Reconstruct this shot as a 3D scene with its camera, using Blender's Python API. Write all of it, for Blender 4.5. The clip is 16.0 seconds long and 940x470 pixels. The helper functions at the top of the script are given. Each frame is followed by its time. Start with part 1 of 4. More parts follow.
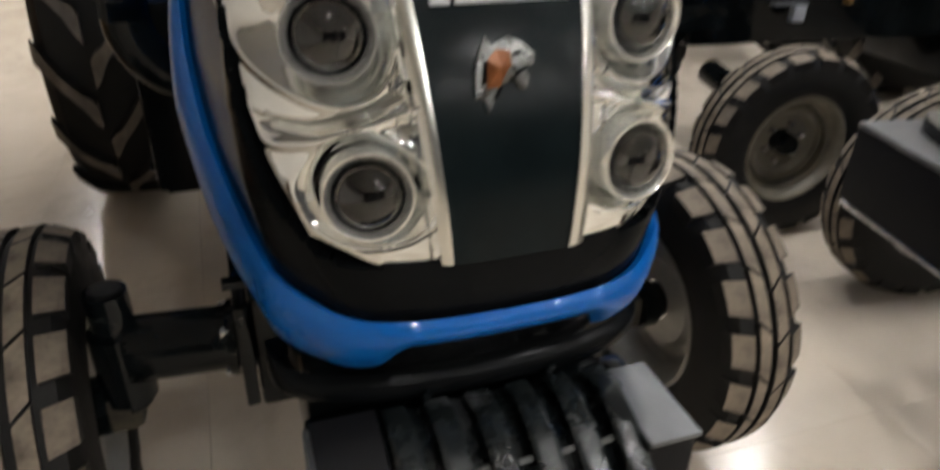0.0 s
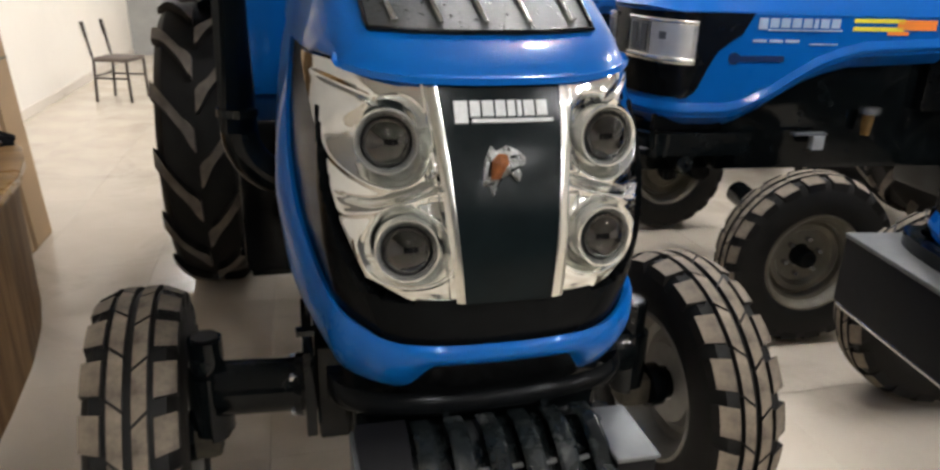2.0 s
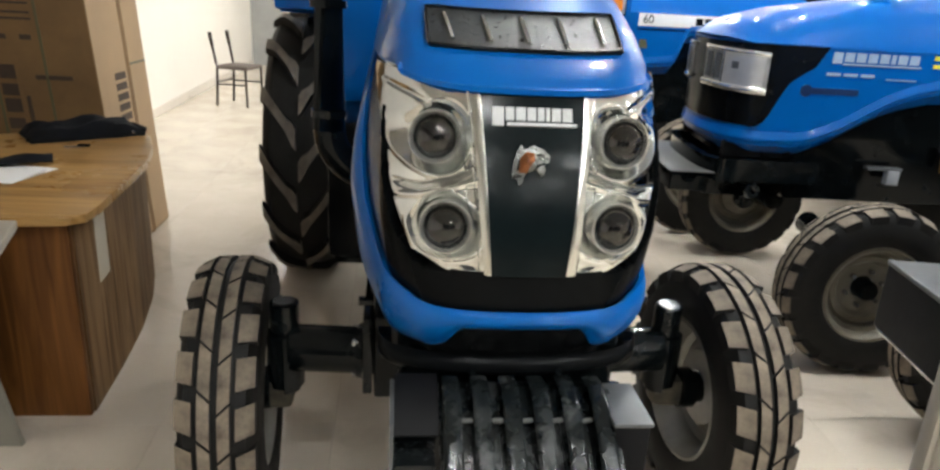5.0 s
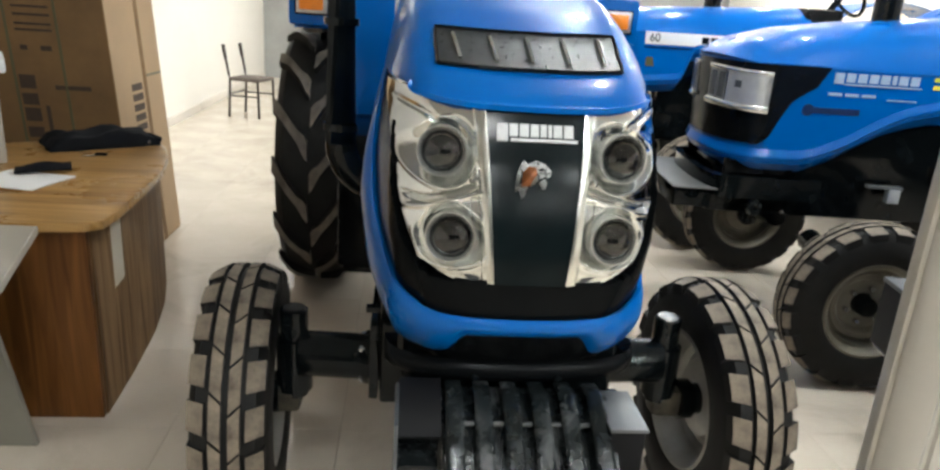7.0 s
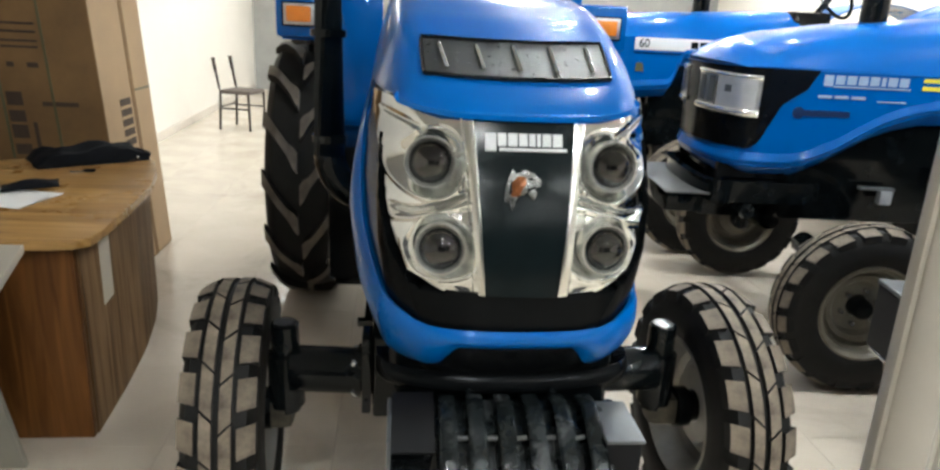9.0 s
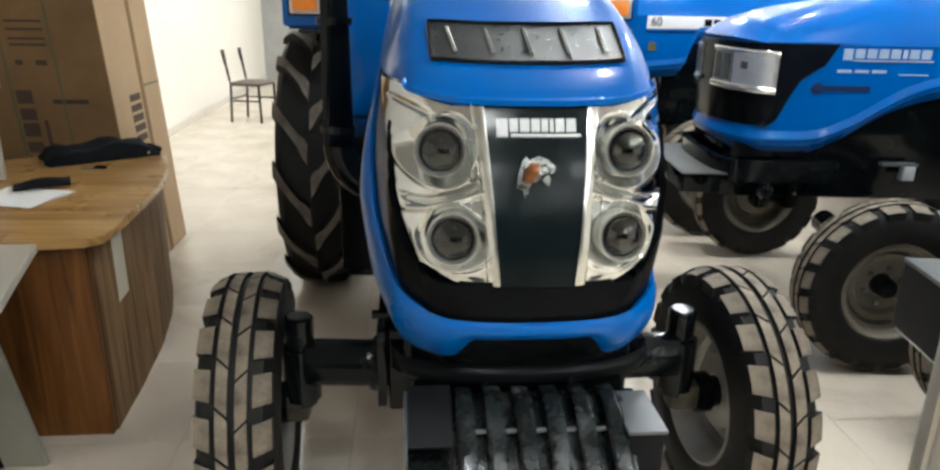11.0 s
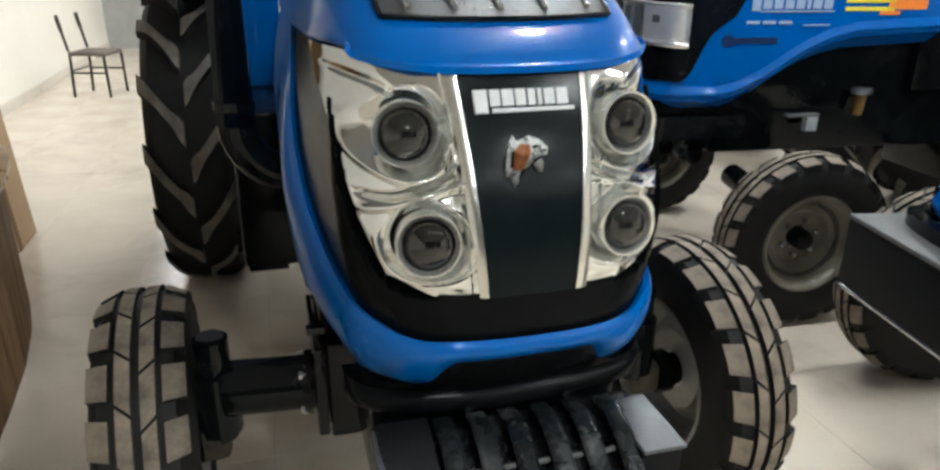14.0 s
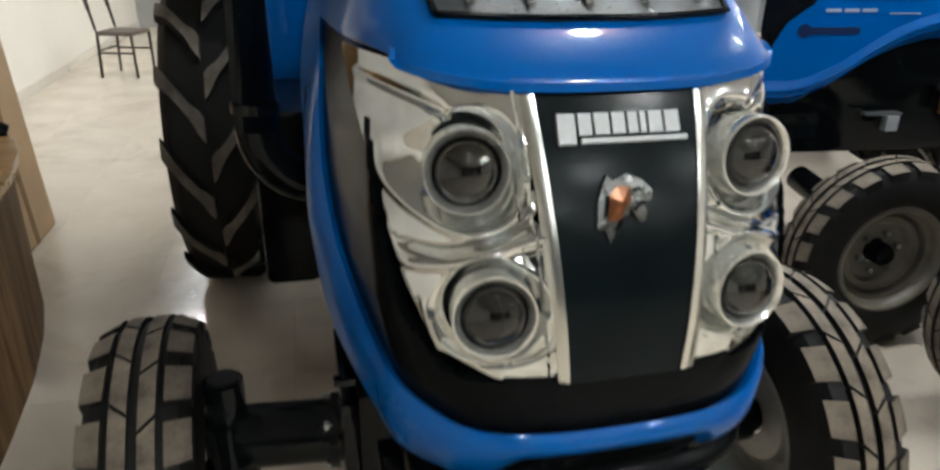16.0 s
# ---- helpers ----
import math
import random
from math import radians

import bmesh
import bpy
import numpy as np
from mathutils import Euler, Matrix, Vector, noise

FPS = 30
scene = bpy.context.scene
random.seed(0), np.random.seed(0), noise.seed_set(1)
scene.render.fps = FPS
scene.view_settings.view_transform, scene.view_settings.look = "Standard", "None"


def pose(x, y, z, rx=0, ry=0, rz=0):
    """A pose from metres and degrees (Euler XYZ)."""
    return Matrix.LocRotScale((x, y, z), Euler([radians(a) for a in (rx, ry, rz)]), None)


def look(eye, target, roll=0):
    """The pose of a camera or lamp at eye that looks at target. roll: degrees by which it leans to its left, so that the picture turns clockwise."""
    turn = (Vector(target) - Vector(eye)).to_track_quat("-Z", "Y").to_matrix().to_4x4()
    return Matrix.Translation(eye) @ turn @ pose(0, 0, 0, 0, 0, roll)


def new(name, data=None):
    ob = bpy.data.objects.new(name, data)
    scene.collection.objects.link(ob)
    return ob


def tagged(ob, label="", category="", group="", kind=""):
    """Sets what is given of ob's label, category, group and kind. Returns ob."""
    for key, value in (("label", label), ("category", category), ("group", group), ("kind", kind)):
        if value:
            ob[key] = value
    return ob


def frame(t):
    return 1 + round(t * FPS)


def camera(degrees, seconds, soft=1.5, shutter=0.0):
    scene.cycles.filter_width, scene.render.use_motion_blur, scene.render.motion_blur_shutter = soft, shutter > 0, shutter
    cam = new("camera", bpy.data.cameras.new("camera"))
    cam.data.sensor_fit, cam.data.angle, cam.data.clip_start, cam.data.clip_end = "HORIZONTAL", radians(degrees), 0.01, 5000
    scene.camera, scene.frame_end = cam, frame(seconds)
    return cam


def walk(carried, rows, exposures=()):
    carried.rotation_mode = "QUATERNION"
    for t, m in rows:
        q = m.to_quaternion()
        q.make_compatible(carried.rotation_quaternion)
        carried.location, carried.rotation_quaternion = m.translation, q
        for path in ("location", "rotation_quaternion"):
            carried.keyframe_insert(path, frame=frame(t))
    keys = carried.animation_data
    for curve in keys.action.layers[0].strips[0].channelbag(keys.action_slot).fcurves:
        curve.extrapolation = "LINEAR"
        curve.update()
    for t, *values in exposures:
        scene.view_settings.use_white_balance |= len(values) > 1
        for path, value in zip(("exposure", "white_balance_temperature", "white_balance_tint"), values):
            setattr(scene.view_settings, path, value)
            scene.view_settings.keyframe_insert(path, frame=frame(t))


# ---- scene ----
cam = camera(66.2, 16.0, soft=2.6, shutter=0.8)
PATH = [
    (0, (0.060, -0.665, 1.416), (0.504, 0.563, 0.679), 1.5),
    (0.5, (0.065, -0.768, 1.438), (0.553, 0.524, 0.850), 2.0),
    (1, (0.049, -0.849, 1.44), (0.685, 0.912, 0.738), 2.2),
    (1.5, (0.024, -0.935, 1.46), (0.584, 0.861, 0.782), 2.3),
    (2, (0.03, -1.006, 1.479), (0.492, 0.814, 0.79), 1.5),
    (2.5, (0.048, -1.058, 1.486), (0.456, 0.767, 0.776), 1.4),
    (3, (0.071, -1.107, 1.484), (0.389, 0.717, 0.727), 2.1),
    (3.5, (0.086, -1.146, 1.478), (0.376, 0.676, 0.704), 3.8),
    (4, (0.091, -1.189, 1.482), (0.331, 0.658, 0.753), 3.6),
    (6.5, (0.095, -1.303, 1.503), (0.293, 0.59, 0.889), 3.3),
    (7, (0.094, -1.314, 1.506), (0.285, 0.581, 0.897), 3.8),
    (7.5, (0.094, -1.318, 1.507), (0.266, 0.587, 0.923), 3.4),
    (8, (0.096, -1.31, 1.509), (0.29, 0.594, 0.928), 3.6),
    (10.5, (0.114, -1.276, 1.505), (0.293, 0.62, 0.894), 1.3),
    (11, (0.111, -1.26, 1.504), (0.276, 0.632, 0.878), 1.0),
    (11.5, (0.104, -1.225, 1.496), (0.283, 0.652, 0.83), 1.2),
    (12, (0.089, -1.178, 1.492), (0.32, 0.684, 0.801), 1.7),
    (12.5, (0.063, -1.118, 1.489), (0.379, 0.736, 0.807), 2.4),
    (13, (0.034, -1.066, 1.492), (0.426, 0.771, 0.803), 2.2),
    (13.5, (0.005, -1.016, 1.485), (0.468, 0.808, 0.809), 1.6),
    (14, (-0.021, -0.963, 1.476), (0.484, 0.833, 0.756), 0.6),
    (14.5, (-0.036, -0.913, 1.47), (0.454, 0.872, 0.712), 1.2),
    (15, (-0.044, -0.853, 1.464), (0.417, 0.926, 0.675), 2.1),
    (15.5, (-0.037, -0.793, 1.459), (0.3, 0.549, 0.879), 2.1),
    (16, (-0.007, -0.684, 1.477), (0.315, 0.662, 0.899), 0.8),
]
EXPOSURES = [(0.0, -0.3, 6600, 14), (1.5, -0.12, 6500, 14), (3.5, 0.05, 6550, 12), (6.5, 0.22, 6250, 8), (11.5, 0.22, 6200, 7), (13.0, 0.1, 6150, 7), (15.0, -0.08, 6150, 8), (16.0, -0.28, 6200, 8)]
walk(cam, [(t, look(eye, target, roll)) for t, eye, target, roll in PATH], EXPOSURES)

# ---- light ----
world = bpy.data.worlds.new("world")
scene.world = world
world.use_nodes = True
world.node_tree.nodes["Background"].inputs[0].default_value = (1.0, 0.93, 0.84, 1)
world.node_tree.nodes["Background"].inputs[1].default_value = 0.15

CEIL = 3.1
LAMP_ROWS = [(x, y) for x in (0.3, 1.6, 2.9, 4.2) for y in (-6.2, -4.6, -3.0, -1.4)]
LAMP_ROWS += [(x, y) for x in (1.1, 2.4, 3.7, 5.0) for y in (1.0, 2.6, 4.2, 5.8, 7.4, 9.0, 10.6)] + [(-1.4, y) for y in (6.0, 7.6, 9.2, 10.8)]


# ---- materials ----
def material(name, color, rough=0.5, metal=0.0, var=0.12, scale=6.0, bump=0.0, bscale=60.0, coat=0.0, color2=None, rvar=0.1, spec=0.5, distort=0.0):
    """Principled surface with two scales of variation in colour and gloss and a fine relief."""
    m = bpy.data.materials.new(name)
    m.use_nodes = True
    nt = m.node_tree
    b = nt.nodes["Principled BSDF"]
    tc = nt.nodes.new("ShaderNodeTexCoord")
    n1 = nt.nodes.new("ShaderNodeTexNoise")
    n1.inputs["Scale"].default_value = scale
    n1.inputs["Detail"].default_value = 8
    n1.inputs["Roughness"].default_value = 0.65
    n1.inputs["Distortion"].default_value = distort
    nt.links.new(tc.outputs["Object"], n1.inputs["Vector"])
    mix = nt.nodes.new("ShaderNodeMix")
    mix.data_type = "RGBA"
    ramp = nt.nodes.new("ShaderNodeMapRange")
    ramp.inputs["From Min"].default_value, ramp.inputs["From Max"].default_value = 0.3, 0.7
    nt.links.new(n1.outputs["Fac"], ramp.inputs["Value"])
    nt.links.new(ramp.outputs["Result"], mix.inputs[0])
    lo = [c * (1 - var) for c in color]
    hi = color2 if color2 else [min(1, c * (1 + var)) for c in color]
    mix.inputs[6].default_value = (*lo, 1)
    mix.inputs[7].default_value = (*hi, 1)
    nt.links.new(mix.outputs[2], b.inputs["Base Color"])
    n2 = nt.nodes.new("ShaderNodeTexNoise")
    n2.inputs["Scale"].default_value = bscale
    n2.inputs["Detail"].default_value = 4
    nt.links.new(tc.outputs["Object"], n2.inputs["Vector"])
    rr = nt.nodes.new("ShaderNodeMapRange")
    rr.inputs["From Min"].default_value, rr.inputs["From Max"].default_value = 0.3, 0.7
    rr.inputs["To Min"].default_value, rr.inputs["To Max"].default_value = max(0.02, rough * (1 - rvar)), min(1, rough * (1 + rvar))
    nt.links.new(n1.outputs["Fac"], rr.inputs["Value"])
    nt.links.new(rr.outputs["Result"], b.inputs["Roughness"])
    b.inputs["Metallic"].default_value = metal
    b.inputs["Specular IOR Level"].default_value = spec
    if coat:
        b.inputs["Coat Weight"].default_value = coat
        b.inputs["Coat Roughness"].default_value = 0.05
    if bump:
        bp = nt.nodes.new("ShaderNodeBump")
        bp.inputs["Strength"].default_value = bump
        bp.inputs["Distance"].default_value = 0.002
        nt.links.new(n2.outputs["Fac"], bp.inputs["Height"])
        nt.links.new(bp.outputs["Normal"], b.inputs["Normal"])
    return m


def emitter(name, color, strength):
    m = bpy.data.materials.new(name)
    m.use_nodes = True
    b = m.node_tree.nodes["Principled BSDF"]
    b.inputs["Base Color"].default_value = (0.8, 0.8, 0.8, 1)
    b.inputs["Emission Color"].default_value = (*color, 1)
    b.inputs["Emission Strength"].default_value = strength
    return m


def wood(name, a, c, rough=0.35, axis=1):
    m = material(name, a, rough, var=0.1, scale=3)
    nt = m.node_tree
    b = nt.nodes["Principled BSDF"]
    tc = nt.nodes.new("ShaderNodeTexCoord")
    mp = nt.nodes.new("ShaderNodeMapping")
    sc = [14.0, 14.0, 14.0]
    sc[axis] = 0.9
    mp.inputs["Scale"].default_value = sc
    nz = nt.nodes.new("ShaderNodeTexNoise")
    nz.inputs["Scale"].default_value = 1.6
    nz.inputs["Detail"].default_value = 6
    nz.inputs["Distortion"].default_value = 1.2
    nt.links.new(tc.outputs["Object"], mp.inputs["Vector"])
    nt.links.new(mp.outputs["Vector"], nz.inputs["Vector"])
    cr = nt.nodes.new("ShaderNodeValToRGB")
    cr.color_ramp.elements[0].position, cr.color_ramp.elements[1].position = 0.32, 0.68
    cr.color_ramp.elements[0].color, cr.color_ramp.elements[1].color = (*a, 1), (*c, 1)
    nt.links.new(nz.outputs["Fac"], cr.inputs["Fac"])
    nt.links.new(cr.outputs["Color"], b.inputs["Base Color"])
    return m


BLUE = material("blue_paint", (0.0006, 0.090, 0.350), 0.3, var=0.05, scale=3, bump=0.03, bscale=14, coat=0.36, spec=0.08, rvar=0.15)
BLACKP = material("black_plastic", (0.004, 0.0045, 0.005), 0.2, var=0.2, scale=12, bump=0.01, bscale=300, spec=0.14, rvar=0.15)
GRILLE = material("grille_plastic", (0.0035, 0.0065, 0.0075), 0.2, var=0.3, scale=10, bump=0.04, bscale=220, spec=0.12)
BLACKM = material("black_enamel", (0.003, 0.004, 0.0045), 0.1, var=0.3, scale=9, bump=0.04, bscale=30, color2=(0.006, 0.008, 0.009), spec=0.22, rvar=0.3)
DUSTM = material("dusty_black_iron", (0.006, 0.0075, 0.008), 0.26, var=0.3, scale=25, bump=0.5, bscale=38, color2=(0.016, 0.019, 0.020), spec=0.42, rvar=0.3)
CHROME = material("chrome", (0.72, 0.735, 0.72), 0.08, metal=1.0, var=0.1, scale=8, bump=0.05, bscale=40)
VENTM = material("vent_mesh", (0.012, 0.014, 0.015), 0.34, var=0.5, scale=70, bump=0.6, bscale=240, color2=(0.03, 0.034, 0.035), spec=0.6, rvar=0.3)
WEIGHTM = material("scuffed_cast_iron", (0.0045, 0.006, 0.0065), 0.24, var=0.3, scale=16, bump=0.35, bscale=45, color2=(0.011, 0.014, 0.015), spec=0.28, rvar=0.5)
FASCIA = material("fascia_plastic", (0.0035, 0.004, 0.0045), 0.22, var=0.15, scale=12, spec=0.05, rvar=0.1)
SATIN = material("satin_chrome", (0.64, 0.64, 0.60), 0.2, metal=0.95, var=0.06, scale=10)
LENS = material("dark_lens_glass", (0.03, 0.033, 0.033), 0.03, var=0.05, scale=20, spec=0.5, coat=0.6)
LENS.node_tree.nodes["Principled BSDF"].inputs["Transmission Weight"].default_value = 1.0
RUBBER = material("tyre_rubber", (0.006, 0.0057, 0.0055), 0.6, var=0.3, scale=20, bump=0.3, bscale=120, color2=(0.011, 0.010, 0.009), spec=0.25)
TREAD = material("dusty_tread", (0.12, 0.095, 0.070), 0.8, var=0.5, scale=17, bump=0.6, bscale=90, color2=(0.255, 0.208, 0.158))
RIM = material("rim_tan_paint", (0.145, 0.128, 0.096), 0.38, metal=0.1, var=0.2, scale=9, bump=0.1, color2=(0.21, 0.19, 0.145))
RIMS = material("rim_silver", (0.36, 0.35, 0.32), 0.4, metal=0.4, var=0.2, scale=8)
STEEL = material("bright_steel", (0.55, 0.56, 0.58), 0.25, metal=0.9, var=0.2, scale=20)
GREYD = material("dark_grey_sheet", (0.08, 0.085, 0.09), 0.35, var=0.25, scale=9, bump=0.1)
RINGM = material("polished_ring", (0.84, 0.84, 0.81), 0.2, metal=0.9, var=0.06, scale=10)
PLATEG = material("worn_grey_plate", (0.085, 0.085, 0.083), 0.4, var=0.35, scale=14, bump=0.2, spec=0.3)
FROST = material("frosted_silver", (0.55, 0.55, 0.54), 0.42, metal=0.55, var=0.12, scale=10)
GREYP = material("grey_sheet", (0.28, 0.29, 0.30), 0.4, var=0.25, scale=9, bump=0.1)
ORANGE = material("amber_lens", (0.75, 0.22, 0.02), 0.2, var=0.1, scale=20, coat=0.5)
EMBERG = material("amber_glass", (0.13, 0.07, 0.022), 0.12, var=0.3, scale=30, coat=0.3)
EMBM = material("emblem_silver", (0.11, 0.11, 0.105), 0.28, metal=1.0, var=0.35, scale=90, bump=0.5, bscale=160)
EMB = material("emblem_orange", (0.20, 0.07, 0.025), 0.25, metal=0.5, var=0.4, scale=60)
RUBBER_LUG = material("worn_lit_lug_rubber", (0.075, 0.062, 0.050), 0.5, var=0.35, scale=9, bump=0.4, bscale=90, color2=(0.175, 0.148, 0.12))
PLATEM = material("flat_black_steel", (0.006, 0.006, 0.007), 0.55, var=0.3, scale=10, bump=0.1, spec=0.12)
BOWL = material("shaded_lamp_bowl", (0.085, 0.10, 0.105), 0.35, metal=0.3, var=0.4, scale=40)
MUDM = material("muddy_cast_iron", (0.035, 0.030, 0.022), 0.6, var=0.5, scale=22, bump=0.5, bscale=60, color2=(0.09, 0.078, 0.056), spec=0.3)
BADGEM = material("badge_silver", (0.44, 0.45, 0.45), 0.5, metal=0.3, var=0.12, scale=60)
SILVERL = material("silver_lamp_bowl", (0.50, 0.50, 0.49), 0.3, metal=0.8, var=0.2, scale=14)
YELLOW = material("decal_yellow", (0.72, 0.62, 0.04), 0.4, var=0.06)
ORANGED = material("decal_orange", (0.8, 0.22, 0.03), 0.4, var=0.06)
WHITED = material("decal_white", (0.75, 0.75, 0.76), 0.35, var=0.05)
SILVERD = material("decal_silver", (0.36, 0.46, 0.60), 0.3, metal=0.2, var=0.1, scale=30)
NAVYD = material("decal_navy", (0.003, 0.016, 0.07), 0.35, var=0.1)
FLOORM = material("floor_tile", (0.60, 0.518, 0.42), 0.2, var=0.03, scale=2.2, bump=0.02, bscale=5, color2=(0.64, 0.565, 0.47), rvar=0.4)
def dirt(m, color, scale, lo, hi, rough):
    """Dirty patches over a material, at world size."""
    nt = m.node_tree
    b = nt.nodes["Principled BSDF"]
    geo = nt.nodes.new("ShaderNodeNewGeometry")
    n = nt.nodes.new("ShaderNodeTexNoise")
    n.inputs["Scale"].default_value, n.inputs["Detail"].default_value, n.inputs["Roughness"].default_value, n.inputs["Distortion"].default_value = scale, 9, 0.62, 0.8
    nt.links.new(geo.outputs["Position"], n.inputs["Vector"])
    mr = nt.nodes.new("ShaderNodeMapRange")
    mr.inputs["From Min"].default_value, mr.inputs["From Max"].default_value = lo, hi
    nt.links.new(n.outputs["Fac"], mr.inputs["Value"])
    for sock, val in (("Base Color", (*color, 1)), ("Roughness", rough)):
        src = b.inputs[sock].links[0].from_socket
        mx = nt.nodes.new("ShaderNodeMix")
        if sock == "Base Color":
            mx.data_type = "RGBA"
            nt.links.new(src, mx.inputs[6])
            mx.inputs[7].default_value = val
            nt.links.new(mx.outputs[2], b.inputs[sock])
        else:
            nt.links.new(src, mx.inputs[2])
            mx.inputs[3].default_value = val
            nt.links.new(mx.outputs[0], b.inputs[sock])
        nt.links.new(mr.outputs["Result"], mx.inputs[0])


dirt(WEIGHTM, (0.085, 0.088, 0.09), 13.0, 0.56, 0.78, 0.5)
dirt(FLOORM, (0.38, 0.32, 0.25), 1.3, 0.53, 0.8, 0.3)
SKIRT = material("skirting_tile", (0.66, 0.60, 0.53), 0.3, var=0.08, scale=3)
GROUT = material("grout", (0.56, 0.50, 0.43), 0.6, var=0.1)
WALLM = material("wall_paint", (0.80, 0.755, 0.69), 0.6, var=0.03, scale=1.5, bump=0.1, bscale=150)
CEILM = material("ceiling_paint", (0.42, 0.41, 0.39), 0.8, var=0.03, scale=2)
DARKW = material("dark_reflection_wall", (0.045, 0.044, 0.046), 0.4, var=0.1, scale=2)
SHUTTER = material("grey_door_paint", (0.33, 0.33, 0.32), 0.16, var=0.1, scale=3)
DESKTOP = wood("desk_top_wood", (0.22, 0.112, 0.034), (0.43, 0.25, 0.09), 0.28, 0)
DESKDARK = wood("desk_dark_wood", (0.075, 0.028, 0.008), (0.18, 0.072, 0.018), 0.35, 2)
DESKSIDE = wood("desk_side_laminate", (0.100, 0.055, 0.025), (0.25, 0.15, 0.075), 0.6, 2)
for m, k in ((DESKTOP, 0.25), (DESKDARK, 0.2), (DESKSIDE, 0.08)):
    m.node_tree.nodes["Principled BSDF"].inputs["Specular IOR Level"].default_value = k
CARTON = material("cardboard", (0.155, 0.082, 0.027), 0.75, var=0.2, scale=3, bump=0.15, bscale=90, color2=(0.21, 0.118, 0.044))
CARTON_LIT = material("cardboard_lit_side", (0.37, 0.245, 0.135), 0.7, var=0.1, scale=4, bump=0.15, bscale=90)
PRINT = material("carton_print", (0.048, 0.027, 0.015), 0.7, var=0.3, scale=30)
STRAP = material("green_strap", (0.085, 0.078, 0.032), 0.4, var=0.1)
BAGM = material("black_bag_fabric", (0.005, 0.0055, 0.0075), 0.8, var=0.4, scale=30, bump=0.5, bscale=220, spec=0.12)
PAPERB = material("aged_paper", (0.52, 0.46, 0.37), 0.6, var=0.08)
PAPER = material("paper", (0.78, 0.77, 0.76), 0.6, var=0.03)
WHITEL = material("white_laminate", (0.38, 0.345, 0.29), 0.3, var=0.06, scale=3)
PANEL_SHADE = material("shaded_white_laminate", (0.22, 0.205, 0.17), 0.35, var=0.12, scale=3)
ALU = material("brushed_aluminium", (0.46, 0.44, 0.405), 0.35, metal=0.35, var=0.1, scale=5)
CHAIRM = material("chair_metal", (0.035, 0.025, 0.02), 0.4, metal=0.3, var=0.2)
CHAIRS = material("chair_seat_fabric", (0.12, 0.095, 0.08), 0.8, var=0.2, scale=20)
GLOW = emitter("lamp_glow", (0.98, 1.0, 0.97), 690.0)


# ---- mesh helpers ----
def part(name, bm, mat, parent, label="", smooth=True, angle=40):
    bmesh.ops.recalc_face_normals(bm, faces=bm.faces)
    me = bpy.data.meshes.new(name)
    bm.to_mesh(me)
    bm.free()
    me.materials.append(mat)
    if smooth:
        me.shade_smooth()
        me.set_sharp_from_angle(angle=radians(angle))
    ob = new(name, me)
    ob.parent = parent
    if label:
        tagged(ob, label)
    return ob


def thing(name, label, category, m=None, group="", kind=""):
    ob = new(name)
    ob.empty_display_size = 0.1
    if m is not None:
        ob.matrix_world = m
    return tagged(ob, label, category, group, kind)


def box(bm, lo, hi, bevel=0.0, m=None):
    r = bmesh.ops.create_cube(bm, size=1)
    c = [(a + b) / 2 for a, b in zip(lo, hi)]
    d = [b - a for a, b in zip(lo, hi)]
    for v in r["verts"]:
        v.co = Vector((c[0] + v.co.x * d[0], c[1] + v.co.y * d[1], c[2] + v.co.z * d[2]))
    vs = r["verts"]
    if bevel:
        es = list({e for v in vs for e in v.link_edges})
        out = bmesh.ops.bevel(bm, geom=es, offset=bevel, segments=2, affect="EDGES", profile=0.6)
        vs = list({v for f in out["faces"] for v in f.verts} | {v for v in vs if v.is_valid})
    if m is not None:
        bmesh.ops.transform(bm, matrix=m, verts=vs)
    return bm


def cyl(bm, p0, p1, r0, r1=None, n=20):
    p0, p1 = Vector(p0), Vector(p1)
    r1 = r0 if r1 is None else r1
    d = p1 - p0
    m = Matrix.Translation((p0 + p1) / 2) @ d.to_track_quat("Z", "Y").to_matrix().to_4x4()
    bmesh.ops.create_cone(bm, cap_ends=True, segments=n, radius1=r0, radius2=r1, depth=d.length, matrix=m)
    return bm


def ball(bm, c, r, sx=1, sy=1, sz=1, n=16):
    bmesh.ops.create_uvsphere(bm, u_segments=n, v_segments=n // 2, radius=r, matrix=Matrix.Translation(c) @ Matrix.Diagonal((sx, sy, sz, 1)))
    return bm


def lathe(bm, profile, m=None, n=48, closed=False):
    """Turn a profile of (radius, height) round the local x axis; height runs along x."""
    rings = []
    for k in range(n):
        a = 2 * math.pi * k / n
        ring = []
        for r, h in profile:
            p = Vector((h, r * math.cos(a), r * math.sin(a)))
            ring.append(bm.verts.new(m @ p if m is not None else p))
        rings.append(ring)
    cnt = len(profile)
    for k in range(n):
        a, b = rings[k], rings[(k + 1) % n]
        for i in range(cnt if closed else cnt - 1):
            j = (i + 1) % cnt
            bm.faces.new((a[i], a[j], b[j], b[i]))
    return bm


